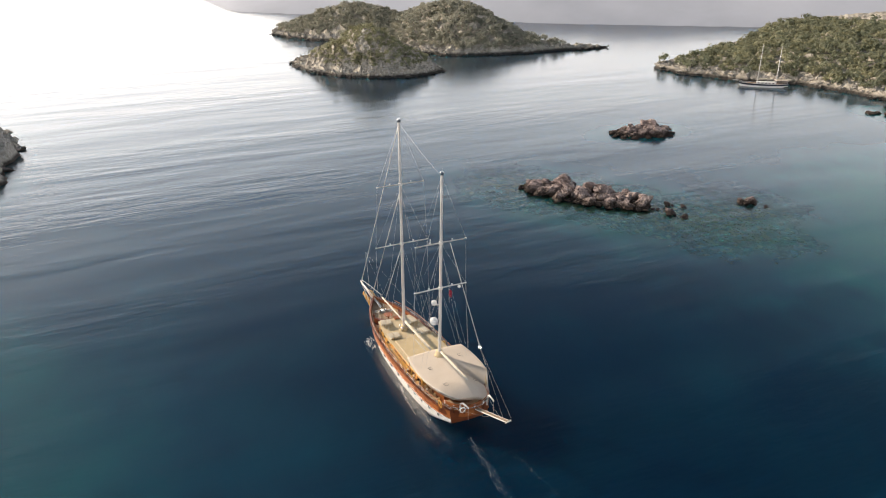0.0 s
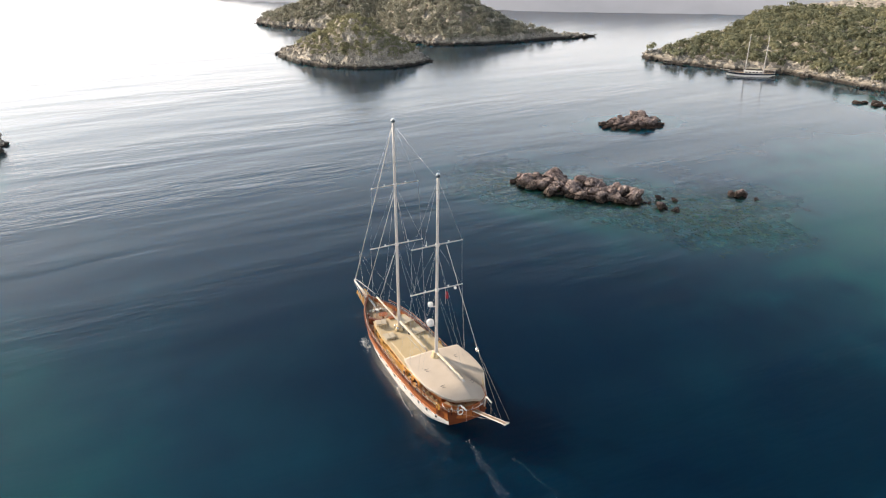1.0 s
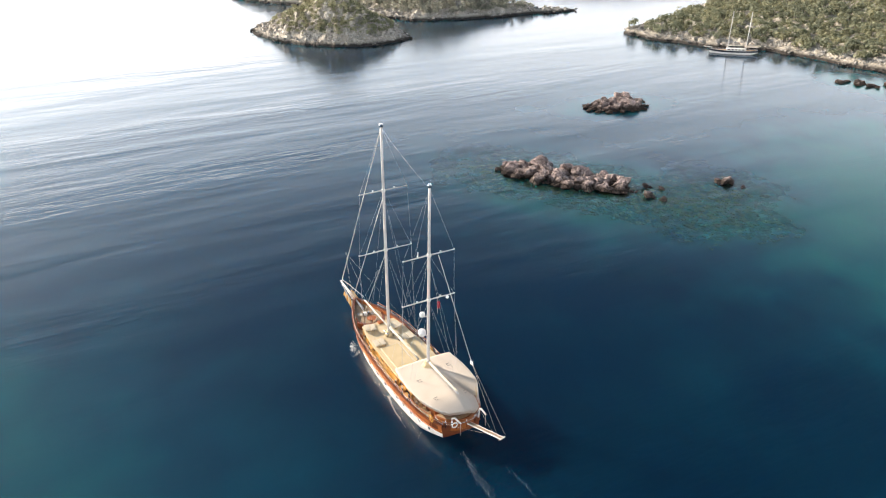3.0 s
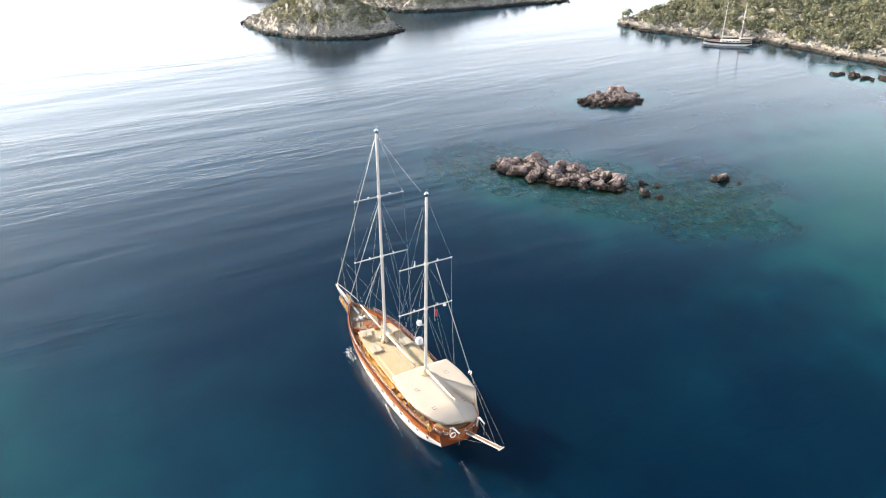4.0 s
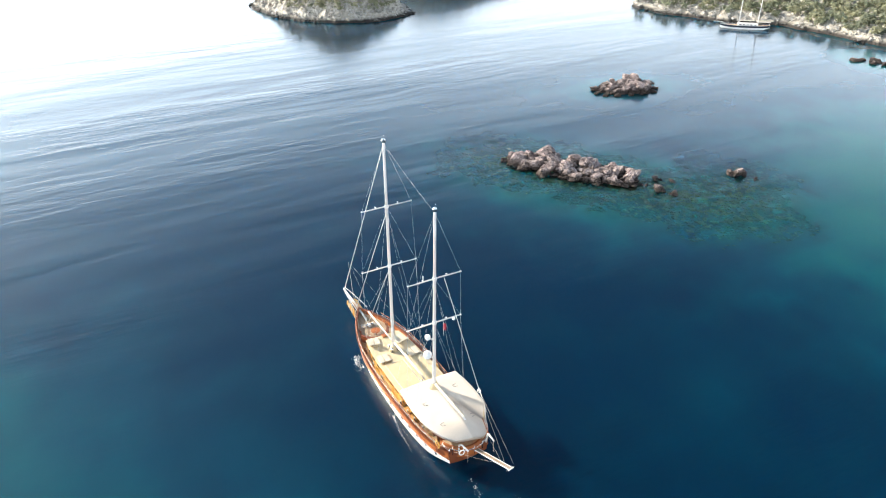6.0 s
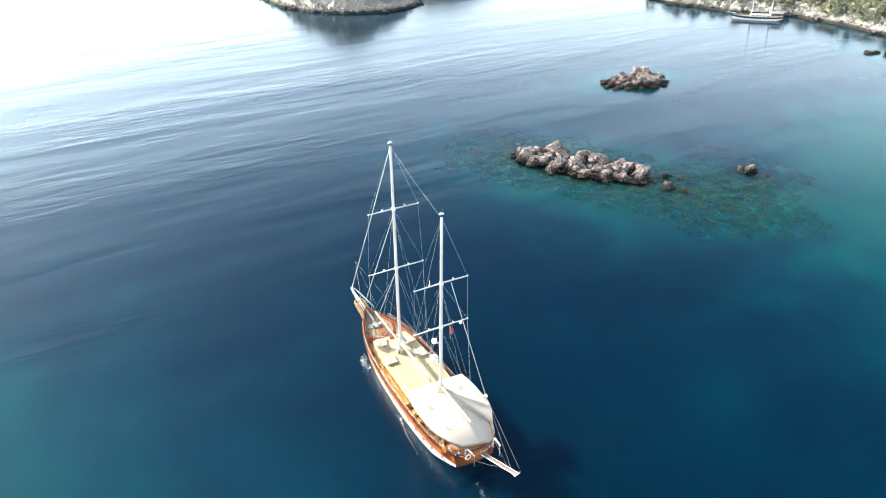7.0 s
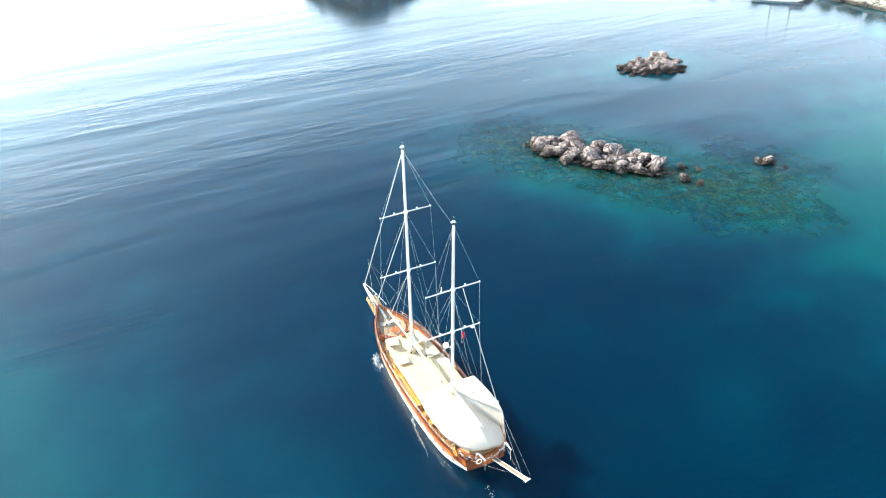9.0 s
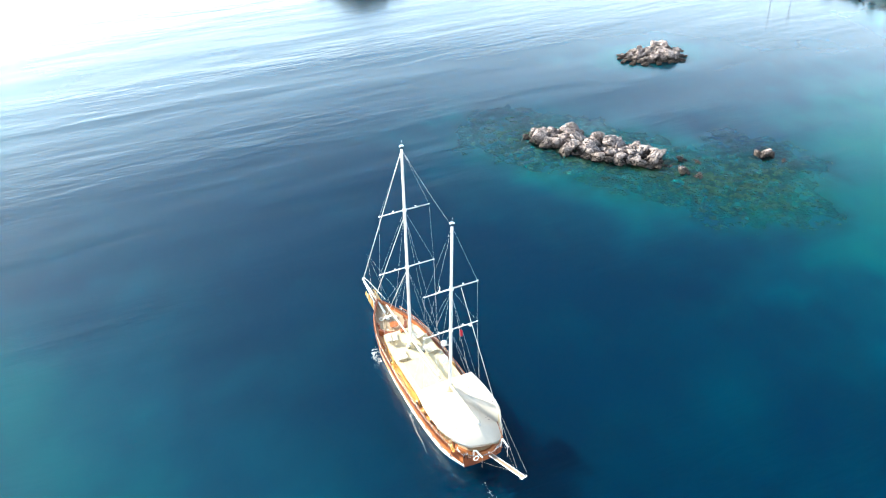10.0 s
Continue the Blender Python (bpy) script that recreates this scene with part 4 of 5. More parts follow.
# bowsprit with its platform, rails and net
bar("bowsprit", [(0, 21.5, 1.98), (0, 24.8, 2.15), (0, 28.1, 2.32)], [0.13, 0.11, 0.07], WHITEPAINT, gulet, "white bowsprit", 12)
for k in range(16):
    y = 23.4 + 0.28 * k
    w = 0.19 - 0.10 * k / 15
    block("platform_slat", (0, y, 2.24), (2 * w, 0.17, 0.05), TEAK, gulet, "", 0.01)
for s in (-1, 1):
    bar("pulpit_rail", [(s * 0.62, 22.7, 2.74), (s * 0.5, 24.2, 2.70), (s * 0.30, 26.5, 2.62), (s * 0.10, 27.95, 2.56)], 0.028, WHITEPAINT, gulet, "white pulpit rail", 6)
    for k in range(5):
        y = 22.9 + 1.22 * k
        w = 0.60 - 0.46 * k / 4
        bar("stanchion", [(s * w * 0.9, y, 2.17), (s * w, y, 2.74 - 0.04 * k)], 0.02, STEEL, gulet, "", 6)
    # carved, gilded trailboard between stem and bowsprit
    for k in range(6):
        y = 23.7 + 0.45 * k
        d = 1.7 - 0.25 * k
        bar("trailboard_scroll", [(s * 0.40, y, 2.02), (s * 0.58, y - 0.30, 2.02 - d * 0.40), (s * 0.42, y - 0.46, 2.02 - d * 0.8), (s * 0.08, y - 0.1, 2.02 - d)], [0.07, 0.11, 0.10, 0.05], GOLDWOOD if k % 2 else PAD, gulet, "gilded scroll under the bowsprit", 7)
    bm = bmesh.new()
    strip(bm, [[(s * (0.34 - 0.055 * k), 23.4 + 0.73 * k, 2.02), (s * 0.03, 23.3 + 0.6 * k, 1.22 + 0.13 * k)] for k in range(6)])
    part("trailboard", bm, VARNISH, gulet, "dark trailboard behind the scrolls", True)
bar("bobstay", [(0, 27.9, 2.04), (0, 23.2, 0.35)], 0.03, WIRE, gulet, "", 6)

# masts: caps, spreaders, lamps
SPREADERS = (("main", 18.7, 2.42), ("main", 12.43, 2.76), ("mizzen", 15.92, 2.44), ("mizzen", 11.40, 2.55))
for which, z, half in SPREADERS:
    y = mast_y(which, z)
    owner = main if which == "main" else mizzen
    bar("spreader", [(-half, y, z), (-0.1, y, z + 0.03), (0.1, y, z + 0.03), (half, y, z)], [0.045, 0.065, 0.065, 0.045], MASTPAINT, owner, "white spreader", 8)
    for s in (-1, 1):
        bm = bmesh.new()
        ball(bm, (s * half, y, z + 0.02), 0.085, sub=1)
        part("spreader_end", bm, WHITEPAINT, owner)
        bm = bmesh.new()
        tube(bm, [(s * half * 0.45, y, z + 0.06), (s * half * 0.45, y, z + 0.2)], [0.05, 0.08], 8)
        part("deck_lamp", bm, PLASTIC, owner, "small white deck lamp")
    bm = bmesh.new()
    tube(bm, [(0, y, z - 0.12), (0, y, z + 0.14)], 0.19, 14)
    part("mast_band", bm, WHITEPAINT, owner)
for which, z, owner in (("main", 24.95, main), ("mizzen", 22.35, mizzen)):
    y = mast_y(which, z)
    bm = bmesh.new()
    tube(bm, [(0, y, z - 0.1), (0, y, z + 0.08), (0, y, z + 0.12), (0, y, z + 0.24)], [0.19, 0.21, 0.16, 0.10], 12)
    part("mast_cap", bm, STEEL, owner, "grey metal mast cap")
    bar("aerial", [(0.05, y, z + 0.3), (0.05, y, z + 0.55)], 0.014, STEEL, owner, "", 5)
bm = bmesh.new()
tube(bm, [(-0.95, 4.9, 15.8), (-0.95, 4.9, 16.35)], [0.03, 0.05], 6)
part("wind_sensor", bm, PLASTIC, mizzen)
bm = bmesh.new()
ball(bm, (2.0, 5.25, 11.02), 0.15, sub=2)
part("spreader_lamp", bm, PLASTIC, mizzen, "round white lamp under the spreader")
# domes on brackets ahead of the mizzen
for z, r in ((7.95, 0.36), (9.9, 0.25)):
    bm = bmesh.new()
    c = (-0.52, mast_y("mizzen", z) + 0.25, z)
    tube(bm, [(c[0], c[1], z - r * 0.9), (c[0], c[1], z - r * 0.3), (c[0], c[1], z + r * 0.25), (c[0], c[1], z + r * 0.65), (c[0], c[1], z + r * 0.9), (c[0], c[1], z + r)], [r * 0.75, r * 1.0, r, r * 0.78, r * 0.42, 0.03], 18)
    part("dome", bm, PLASTIC, mizzen, "white aerial dome")
    bar("bracket", [(0, mast_y("mizzen", z), z - r * 0.9), (c[0], c[1], z - r * 0.95)], 0.06, MASTPAINT, mizzen)
# mast foot gear
for y, z in ((14.4, 2.51), (5.55, 4.1)):
    bm = bmesh.new()
    tube(bm, [(0, y, z), (0, y, z + 0.16), (0, y, z + 0.5)], [0.52, 0.40, 0.33], 16)
    part("mast_collar", bm, PAD, gulet, "pale canvas mast collar", True)
for k in range(4):
    a = radians(45 + 90 * k)
    bar("winch", [(0.42 * math.cos(a), 14.4 + 0.42 * math.sin(a), z) for z in (2.52, 2.75, 2.8, 2.98)], [0.13, 0.10, 0.15, 0.12], STEEL, gulet, "", 10)


def furled(y0, z0, y1, z1, r, lift, label):
    """A boom with the sail lashed along its top in uneven folds."""
    boom = bar("boom", [(0, y0, z0), (0.1, y1, z1)], [0.085, 0.075], MASTPAINT, gulet, "white boom", 10)
    bm = bmesh.new()
    n = 26
    pts, rad = [], []
    for k in range(n + 1):
        u = k / n
        pts.append((0.1 * u + 0.02 * math.sin(k * 2.1), y0 + (y1 - y0) * (0.03 + 0.94 * u), z0 + (z1 - z0) * u + lift + 0.02 * math.sin(k * 1.3)))
        rad.append(r * (0.55 + 0.5 * math.sin(math.pi * min(u * 1.15 + 0.1, 1.0))) * (0.90 + 0.14 * math.sin(k * 2.6)))
    tube(bm, pts, rad, 10)
    part("furled_sail", bm, SAILCLOTH, boom, label, True)
    for k in range(2, n - 1, 3):
        bar("lashing", [(pts[k][0] - rad[k] * 1.05, pts[k][1], pts[k][2]), (pts[k][0], pts[k][1], pts[k][2] + rad[k] * 1.06), (pts[k][0] + rad[k] * 1.05, pts[k][1], pts[k][2])], 0.018, ROPE, boom, "", 5)


furled(14.1, 3.55, 7.7, 3.5, 0.125, 0.15, "pale sail lashed along the main boom")
furled(20.7, 3.45, 14.7, 3.3, 0.075, 0.08, "pale staysail lashed along its boom")
furled(5.2, 4.62, -0.05, 4.58, 0.115, 0.13, "pale sail lashed along the mizzen boom")
bar("boom_crutch", [(-0.5, 7.8, 2.7), (0.05, 7.75, 3.45)], 0.03, STEEL, gulet, "", 6)
bar("boom_crutch", [(0.6, 7.8, 2.7), (0.05, 7.75, 3.45)], 0.03, STEEL, gulet, "", 6)


# standing rigging
def line(pts, r, mat=WIRE, name="shroud", label=""):
    return bar(name, pts, r * (0.62 if name == "furled_jib" else 0.9 if name == "hoist" else 0.46), mat, gulet, label, 5)


def sagged(a, b, sag, n=6):
    a, b = Vector(a), Vector(b)
    return [tuple(a.lerp(b, k / n) - Vector((0, 0, sag * 4 * (k / n) * (1 - k / n)))) for k in range(n + 1)]


MT, ZT = (0, mast_y("main", 24.7), 24.75), (0, mast_y("mizzen", 22.0), 22.1)
line([MT, (0, 27.85, 2.4)], 0.055, MASTPAINT, "furled_jib", "jib rolled on the forestay")
line([MT, (0.04, 28.05, 2.4)], 0.018, name="forestay")
line([(0, mast_y("main", 18.2), 18.2), (0, 24.1, 2.28)], 0.050, MASTPAINT, "furled_jib", "inner jib rolled on its stay")
line([(0, mast_y("main", 12.2), 12.2), (0, 20.8, 2.1)], 0.035, MASTPAINT, "furled_jib", "staysail rolled on its stay")
line([(0, mast_y("main", 12.0), 12.0), (0.3, 22.5, 2.1)], 0.014, name="forestay")
line(sagged(MT, ZT, 0.15), 0.015, name="triatic_stay")
line([(0, mast_y("mizzen", 15.5), 15.5), (0.35, 12.2, 2.8)], 0.014, name="stay")
line([(0, mast_y("mizzen", 11.2), 11.2), (-0.4, 9.5, 2.8)], 0.014, name="stay")
line([ZT, (-2.4, 5.0, 11.4), (-2.75, 8.6, 2.05)], 0.014, name="backstay")
line([(0, 25.7, 7.1), (-0.95, 22.0, 2.25)], 0.012, ROPE, "sheet")
line([(0, 25.7, 7.1), (0.95, 22.0, 2.25)], 0.012, ROPE, "sheet")
line([(0, 25.7, 7.1), (-2.9, 15.5, 2.2)], 0.012, ROPE, "sheet")
line([(0, 25.7, 7.1), (2.9, 15.5, 2.2)], 0.012, ROPE, "sheet")
for which, top, su, hu, sl, hl, y0 in (("main", MT, 18.7, 2.42, 12.43, 2.76, 14.2), ("mizzen", ZT, 15.92, 2.44, 11.40, 2.55, 5.3)):
    for s in (-1, 1):
        yu, yl = mast_y(which, su), mast_y(which, sl)
        foot = lambda dy: (s * (half_beam(y0 + dy, SHEER(y0 + dy)) - 0.02), y0 + dy, SHEER(y0 + dy) + 0.05)
        line([top, (s * hu, yu, su), (s * hl, yl, sl), foot(0.0)], 0.014)
        line([(0, yu, su), (s * hl, yl, sl), foot(-0.25)], 0.012)
        line([(0, yl - 0.05, su - 0.3), foot(-1.2)], 0.012)
        line([(0, yl + 0.05, sl - 0.2), foot(1.5)], 0.013)
        line([(0, yl - 0.05, sl - 0.2), foot(-1.7)], 0.013)
        for dy in (-1.7, -1.2, -0.25, 0.0, 1.5):
            x, y, z = foot(dy)
            bar("deadeye", [(x, y, z - 0.05), (x * 0.995, y, z + 0.32)], 0.035, BLACK, gulet, "", 6)
line(sagged((0, mast_y("main", 18.4), 18.4), (0.1, 7.9, 3.6), 0.2), 0.011, ROPE, "topping_lift")
line(sagged((0, mast_y("mizzen", 15.6), 15.6), (0.1, 0.0, 4.7), 0.1), 0.013, ROPE, "topping_lift")
# gangway hoist: one fall to a ring, two legs to the gangway's end
RING = (0.6, -1.5, 8.5)
line([(0.9, mast_y("mizzen", 15.7), 15.75), RING], 0.026, ROPE, "hoist")
line([RING, (1.36, -5.60, 3.70)], 0.010, ROPE, "hoist")
line([RING, (0.55, -5.95, 3.74)], 0.010, ROPE, "hoist")
bm = bmesh.new()
tube(bm, [(RING[0] + 0.16 * math.cos(a), RING[1], RING[2] + 0.16 * math.sin(a)) for a in np.linspace(0, 6.2832, 13)], 0.035, 6)
part("hoist_ring", bm, STEEL, gulet)
# ensign
flag = thing("flag", "small red flag hanging from the mizzen spreader", "flag", pose(0.95, 5.2, 10.95))
bm = bmesh.new()
strip(bm, [[(0.03 * math.sin(k * 1.9), 0.01 * k, -0.09 * k), (0.10 + 0.05 * math.sin(k * 1.3 + 1), -0.09 + 0.01 * k, -0.09 * k - 0.05), (0.19 + 0.04 * math.sin(k * 1.7), -0.17, -0.08 * k - 0.12)] for k in range(9)])
bmesh.ops.solidify(bm, geom=bm.faces[:], thickness=0.012)
part("cloth", bm, REDCLOTH, flag)
bm = bmesh.new()
tube(bm, [(0, 0, 0.36), (0, 0, -1.3)], 0.012, 5)
part("halyard", bm, ROPE, flag)

# hanks of dark rope hung along the port rail
DARKROPE = coat("tarred_rope", (0.06, 0.035, 0.025), (0.16, 0.10, 0.07), 0.9, 4, 60, 0.3)
for y in (2.9, 4.3, 5.6, 7.0, 11.2, 13.4):
    hank = thing("rope_hank", "hank of dark tarred rope hung inside the port rail", "rope", pose(-(half_beam(y, SHEER(y)) - 0.26), y, SHEER(y) + 0.28, 0, 0, 6 * math.sin(y * 3)), "hanks along the rail")
    for k in range(3):
        bm = bmesh.new()
        tube(bm, [(0.03 * k + 0.05 * math.sin(a), (0.16 + 0.02 * k) * math.sin(a), (0.26 + 0.03 * k) * math.cos(a) - 0.03 * k) for a in np.linspace(0, 6.2832, 15)], 0.028, 5)
        part("turn", bm, DARKROPE, hank)
    bm = bmesh.new()
    tube(bm, [(0.0, -0.10, 0.26), (0.04, 0, 0.30), (0.0, 0.10, 0.26)], 0.04, 6)
    part("lashing", bm, ROPE, hank, "pale lashing")
# pairs of mooring bitts on the side decks
for y in (1.2, 8.6, 16.4, 19.6):
    for s in (-1, 1):
        bitts = thing("mooring_bitts", "dark varnished mooring bitts inside the rail", "bitts", pose(s * (half_beam(y, DECK(y)) - 0.36), y, DECK(y) + 0.05), "mooring bitts")
        for dy in (-0.18, 0.18):
            bm = bmesh.new()
            tube(bm, [(0, dy, 0.0), (0, dy, 0.36), (0, dy, 0.40), (0, dy, 0.46)], [0.065, 0.065, 0.09, 0.08], 10)
            part("post", bm, MAHOGANY, bitts)
        bm = bmesh.new()
        tube(bm, [(0, -0.36, 0.24), (0, 0.36, 0.24)], 0.045, 8)
        part("crossbar", bm, MAHOGANY, bitts)
# varnished lockers under the awning's port edge
for y, h in ((4.9, 0.55), (5.9, 0.7)):
    chest = thing("deck_chest", "varnished chest against the deckhouse side", "chest", pose(-2.52, y, DECK(y) + 0.06), "chests on the side deck")
    bm = bmesh.new()
    box(bm, (0, 0, h / 2), (0.34, 0.8, h), bevel=0.02)
    part("body", bm, VARNISH, chest)
    bm = bmesh.new()
    box(bm, (0, 0, h + 0.03), (0.40, 0.86, 0.05), bevel=0.015)
    part("lid", bm, GOLDWOOD, chest, "golden lid")

# rails, stanchions and portholes
for s in (-1, 1):
    ys = list(np.arange(-0.9, 21.6, 1.5))
    for lift, r, mat in ((0.55, 0.035, VARNISH), (0.30, 0.014, WIRE)):
        bar("guard_rail", [(s * (half_beam(y, SHEER(y)) - 0.05), y, SHEER(y) + lift) for y in np.arange(-0.9, 21.0, 0.75)], r, mat, gulet, "varnished guard rail" if r > 0.03 else "", 6)
    for y in ys[:-1]:
        bar("stanchion", [(s * (half_beam(y, SHEER(y)) - 0.05), y, SHEER(y) + 0.05), (s * (half_beam(y, SHEER(y)) - 0.05), y, SHEER(y) + 0.57)], 0.022, STEEL, gulet, "", 6)
    for k, y in enumerate((0.9, 2.3, 3.7, 5.1, 6.5, 9.0, 11.0, 13.0, 15.5)):
        z = PAINT(y) - 0.30
        x = s * (half_beam(y, z) + 0.005)
        bm = bmesh.new()
        tube(bm, [(x - s * 0.02, y, z), (x + s * 0.02, y, z)], 0.13, 14)
        hole = part("porthole", bm, DARK, gulet, "dark round porthole")
        bm = bmesh.new()
        tube(bm, [(x + s * 0.015, y + 0.17 * math.cos(a), z + 0.17 * math.sin(a)) for a in np.linspace(0, 6.2832, 15)], 0.025, 5)
        part("rim", bm, STEEL, hole)
# fenders and gear stowed along the port side deck
for y in (11.6, 12.3, 7.2):
    f = thing("fender", "dark rubber fender stowed on the side deck", "fender", pose(-2.72, y, DECK(y) + 0.28, 0, 0, 4), "fenders")
    bm = bmesh.new()
    tube(bm, [(0, -0.42, 0), (0, -0.34, 0), (0, 0.34, 0), (0, 0.42, 0)], [0.07, 0.17, 0.17, 0.07], 12)
    part("body", bm, BLACK, f)
    bm = bmesh.new()
    tube(bm, [(0, 0.4, 0), (0, 0.6, 0.1)], 0.02, 5)
    part("lanyard", bm, ROPE, f)
for x, y in ((-2.62, 12.9), (2.7, 10.2), (-2.35, 0.4)):
    ring = thing("life_ring", "orange life ring hung inside the rail", "life ring", pose(x, y, SHEER(y) + 0.3, 0, 90, 0), "life rings")
    bm = bmesh.new()
    tube(bm, [(0.30 * math.cos(a), 0.30 * math.sin(a), 0) for a in np.linspace(0, 6.2832, 19)], 0.07, 8)
    part("ring", bm, GOLDWOOD, ring)

# the after deck under the awning: posts, settee, table, stern rail, davits
for s in (-1, 1):
    for y in (0.3, 2.6, 4.6, 6.4):
        bar("awning_post", [(s * (CAN_B(y) - 0.08), y, DECK(y)), (s * (CAN_B(y) - 0.1), y, canopy_z(s * (CAN_B(y) - 0.1), y) - 0.05)], 0.026, VARNISH, gulet, "varnished awning post", 8)
bar("awning_edge", [(CAN_B(y) * s_, y, canopy_z(CAN_B(y) * s_, y) - 0.03) for s_, y in [(-1, y) for y in np.arange(6.6, -1.2, -0.4)] + [(1, y) for y in np.arange(-1.1, 6.65, 0.4)]], 0.04, ROPE, gulet, "bolt rope along the awning's edge", 6)
for x, y in ((-1.75, 3.9), (1.75, 4.9), (-1.6, 0.9), (1.6, 1.6)):
    bm = bmesh.new()
    z = canopy_z(x, y) + 0.03
    tube(bm, [(x - 0.22, y, z), (x + 0.2, y + 0.05, z)], 0.014, 5)
    tube(bm, [(x - 0.16, y - 0.3, z), (x + 0.18, y - 0.32, z)], 0.014, 5)
    tube(bm, [(x - 0.18, y, z), (x - 0.14, y - 0.3, z)], 0.014, 5)
    part("awning_strap", bm, BLACK, gulet, "thin dark strap on the awning")
stern_bench = thing("stern_bench", "curved tan settee round the stern deck", "sofa", pose(0, 0.9, 0))
part("cushion", arc(1.35, 1.95, 2.36, 2.52, 190, 350, 20, 1.05), TEAK, stern_bench, "tan seat cushion")
part("seat", arc(1.35, 1.95, 1.62, 2.355, 190, 350, 20, 1.05), VARNISH, stern_bench)
part("backrest", arc(1.95, 2.08, 1.62, 2.72, 190, 350, 20, 1.05), VARNISH, stern_bench, "varnished curved backrest")
dining = thing("table", "varnished dining table under the awning", "table", pose(-0.2, 0.6, 1.6))
bm = bmesh.new()
box(bm, (0, 0, 0.74), (1.5, 0.8, 0.06), bevel=0.02)
part("tabletop", bm, VARNISH, dining)
for sx in (-1, 1):
    for sy in (-1, 1):
        bm = bmesh.new()
        tube(bm, [(sx * 0.6, sy * 0.3, -0.05), (sx * 0.6, sy * 0.3, 0.71)], 0.04, 8)
        part("leg", bm, VARNISH, dining)
for lift in (0.42, 0.78):
    bar("stern_rail", [(2.25 * math.cos(a), 0.55 + 2.3 * math.sin(a), 2.36 + lift) for a in np.linspace(radians(195), radians(345), 17)], 0.035, STEEL if lift < 0.5 else VARNISH, gulet, "curved stern rail", 6)
for k in range(7):
    a = radians(198 + 24 * k)
    bar("stanchion", [(2.25 * math.cos(a), 0.55 + 2.3 * math.sin(a), 2.2), (2.25 * math.cos(a), 0.55 + 2.3 * math.sin(a), 3.15)], 0.024, STEEL, gulet, "", 6)
for x0, x1 in ((-1.05, -0.85), (1.65, 1.62)):
    bar("davit", [(x0, -0.9, 2.0), (x0, -1.05, 3.0), (x0 * 0.6 + x1 * 0.4, -1.35, 3.25), (x1, -2.2, 3.2)], [0.08, 0.085, 0.085, 0.07], WHITEPAINT, gulet, "white curved davit", 10)
    bar("fall", [(x1, -2.12, 3.15), (x1 + 0.02, -2.1, 1.9)], 0.014, ROPE, gulet, "", 5)
bm = bmesh.new()
tube(bm, [(-1.2 + 0.24 * math.cos(a), -1.75, 2.85 + 0.24 * math.sin(a)) for a in np.linspace(0, 6.2832, 17)], 0.045, 6)
part("life_hoop", bm, WHITEPAINT, gulet, "white hoop hung from the davit")

# rolled side curtains, a folded chair stack and a locker in the shade of the awning
for s in (-1, 1):
    bar("side_curtain", [(s * (CAN_B(y) - 0.12), y, canopy_z(s * (CAN_B(y) - 0.12), y) - 0.22 + 0.03 * math.sin(y * 3)) for y in np.arange(0.4, 6.4, 0.5)], [0.08 + 0.02 * math.sin(k * 2.2) for k in range(12)], PAD, gulet, "rolled canvas side curtain", 7)
for y in (0.9, 1.7, 2.5, 3.4):
    chair = thing("deck_chair", "folding wooden deck chair on the port side deck", "chair", pose(-2.2, y, DECK(y) + 0.08, 0, 0, 8 * y), "deck chairs")
    for k, (c, sz, rx) in enumerate((((0, 0, 0.42), (0.46, 0.44, 0.04), 0.0), ((0, 0.24, 0.72), (0.46, 0.04, 0.55), -0.2))):
        bm = bmesh.new()
        box(bm, c, sz, rx=rx, bevel=0.01)
        part("seat" if k == 0 else "backrest", bm, PAD, chair, "tan canvas")
    for sx in (-1, 1):
        for sy in (-1, 1):
            bm = bmesh.new()
            tube(bm, [(sx * 0.21, sy * 0.2, -0.05), (sx * 0.21, -sy * 0.16, 0.44)], 0.022, 6)
            part("leg", bm, MAHOGANY, chair)
        bm = bmesh.new()
        tube(bm, [(sx * 0.25, 0.30, 0.95), (sx * 0.27, 0.22, 0.72), (sx * 0.27, 0.0, 0.64), (sx * 0.26, -0.24, 0.60), (sx * 0.25, -0.26, 0.35)], 0.024, 6)
        part("arm", bm, MAHOGANY, chair, "dark bent arm")
locker = thing("locker", "dark varnished deck locker by the stern rail", "locker", pose(-2.05, 0.2, DECK(0.2) + 0.05, 0, 0, 25))
bm = bmesh.new()
box(bm, (0, 0, 0.25), (0.5, 0.9, 0.5), bevel=0.03)
part("body", bm, MAHOGANY, locker)
bm = bmesh.new()
box(bm, (0, 0, 0.53), (0.56, 0.96, 0.06), bevel=0.02)
part("lid", bm, VARNISH, locker)

# gangway: planked, raised astern on its hoist
G0, G1 = Vector((0.20, -1.75, 2.55)), Vector((0.95, -5.86, 3.60))
gang_dir = (G1 - G0).normalized()
gang_side = gang_dir.cross(Vector((0, 0, 1))).normalized()
gangway = thing("gangway", "narrow tan-planked gangway with white sides slung out over the stern", "gangway")
for s in (-1, 1):
    bm = bmesh.new()
    tube(bm, [G0 + gang_side * 0.17 * s, G1 + gang_side * 0.17 * s], 0.042, 6)
    part("side_beam", bm, WHITEPAINT, gangway, "white side beam")
turn = Matrix((gang_side, gang_dir, gang_side.cross(gang_dir))).transposed().to_euler()
GL = (G1 - G0).length
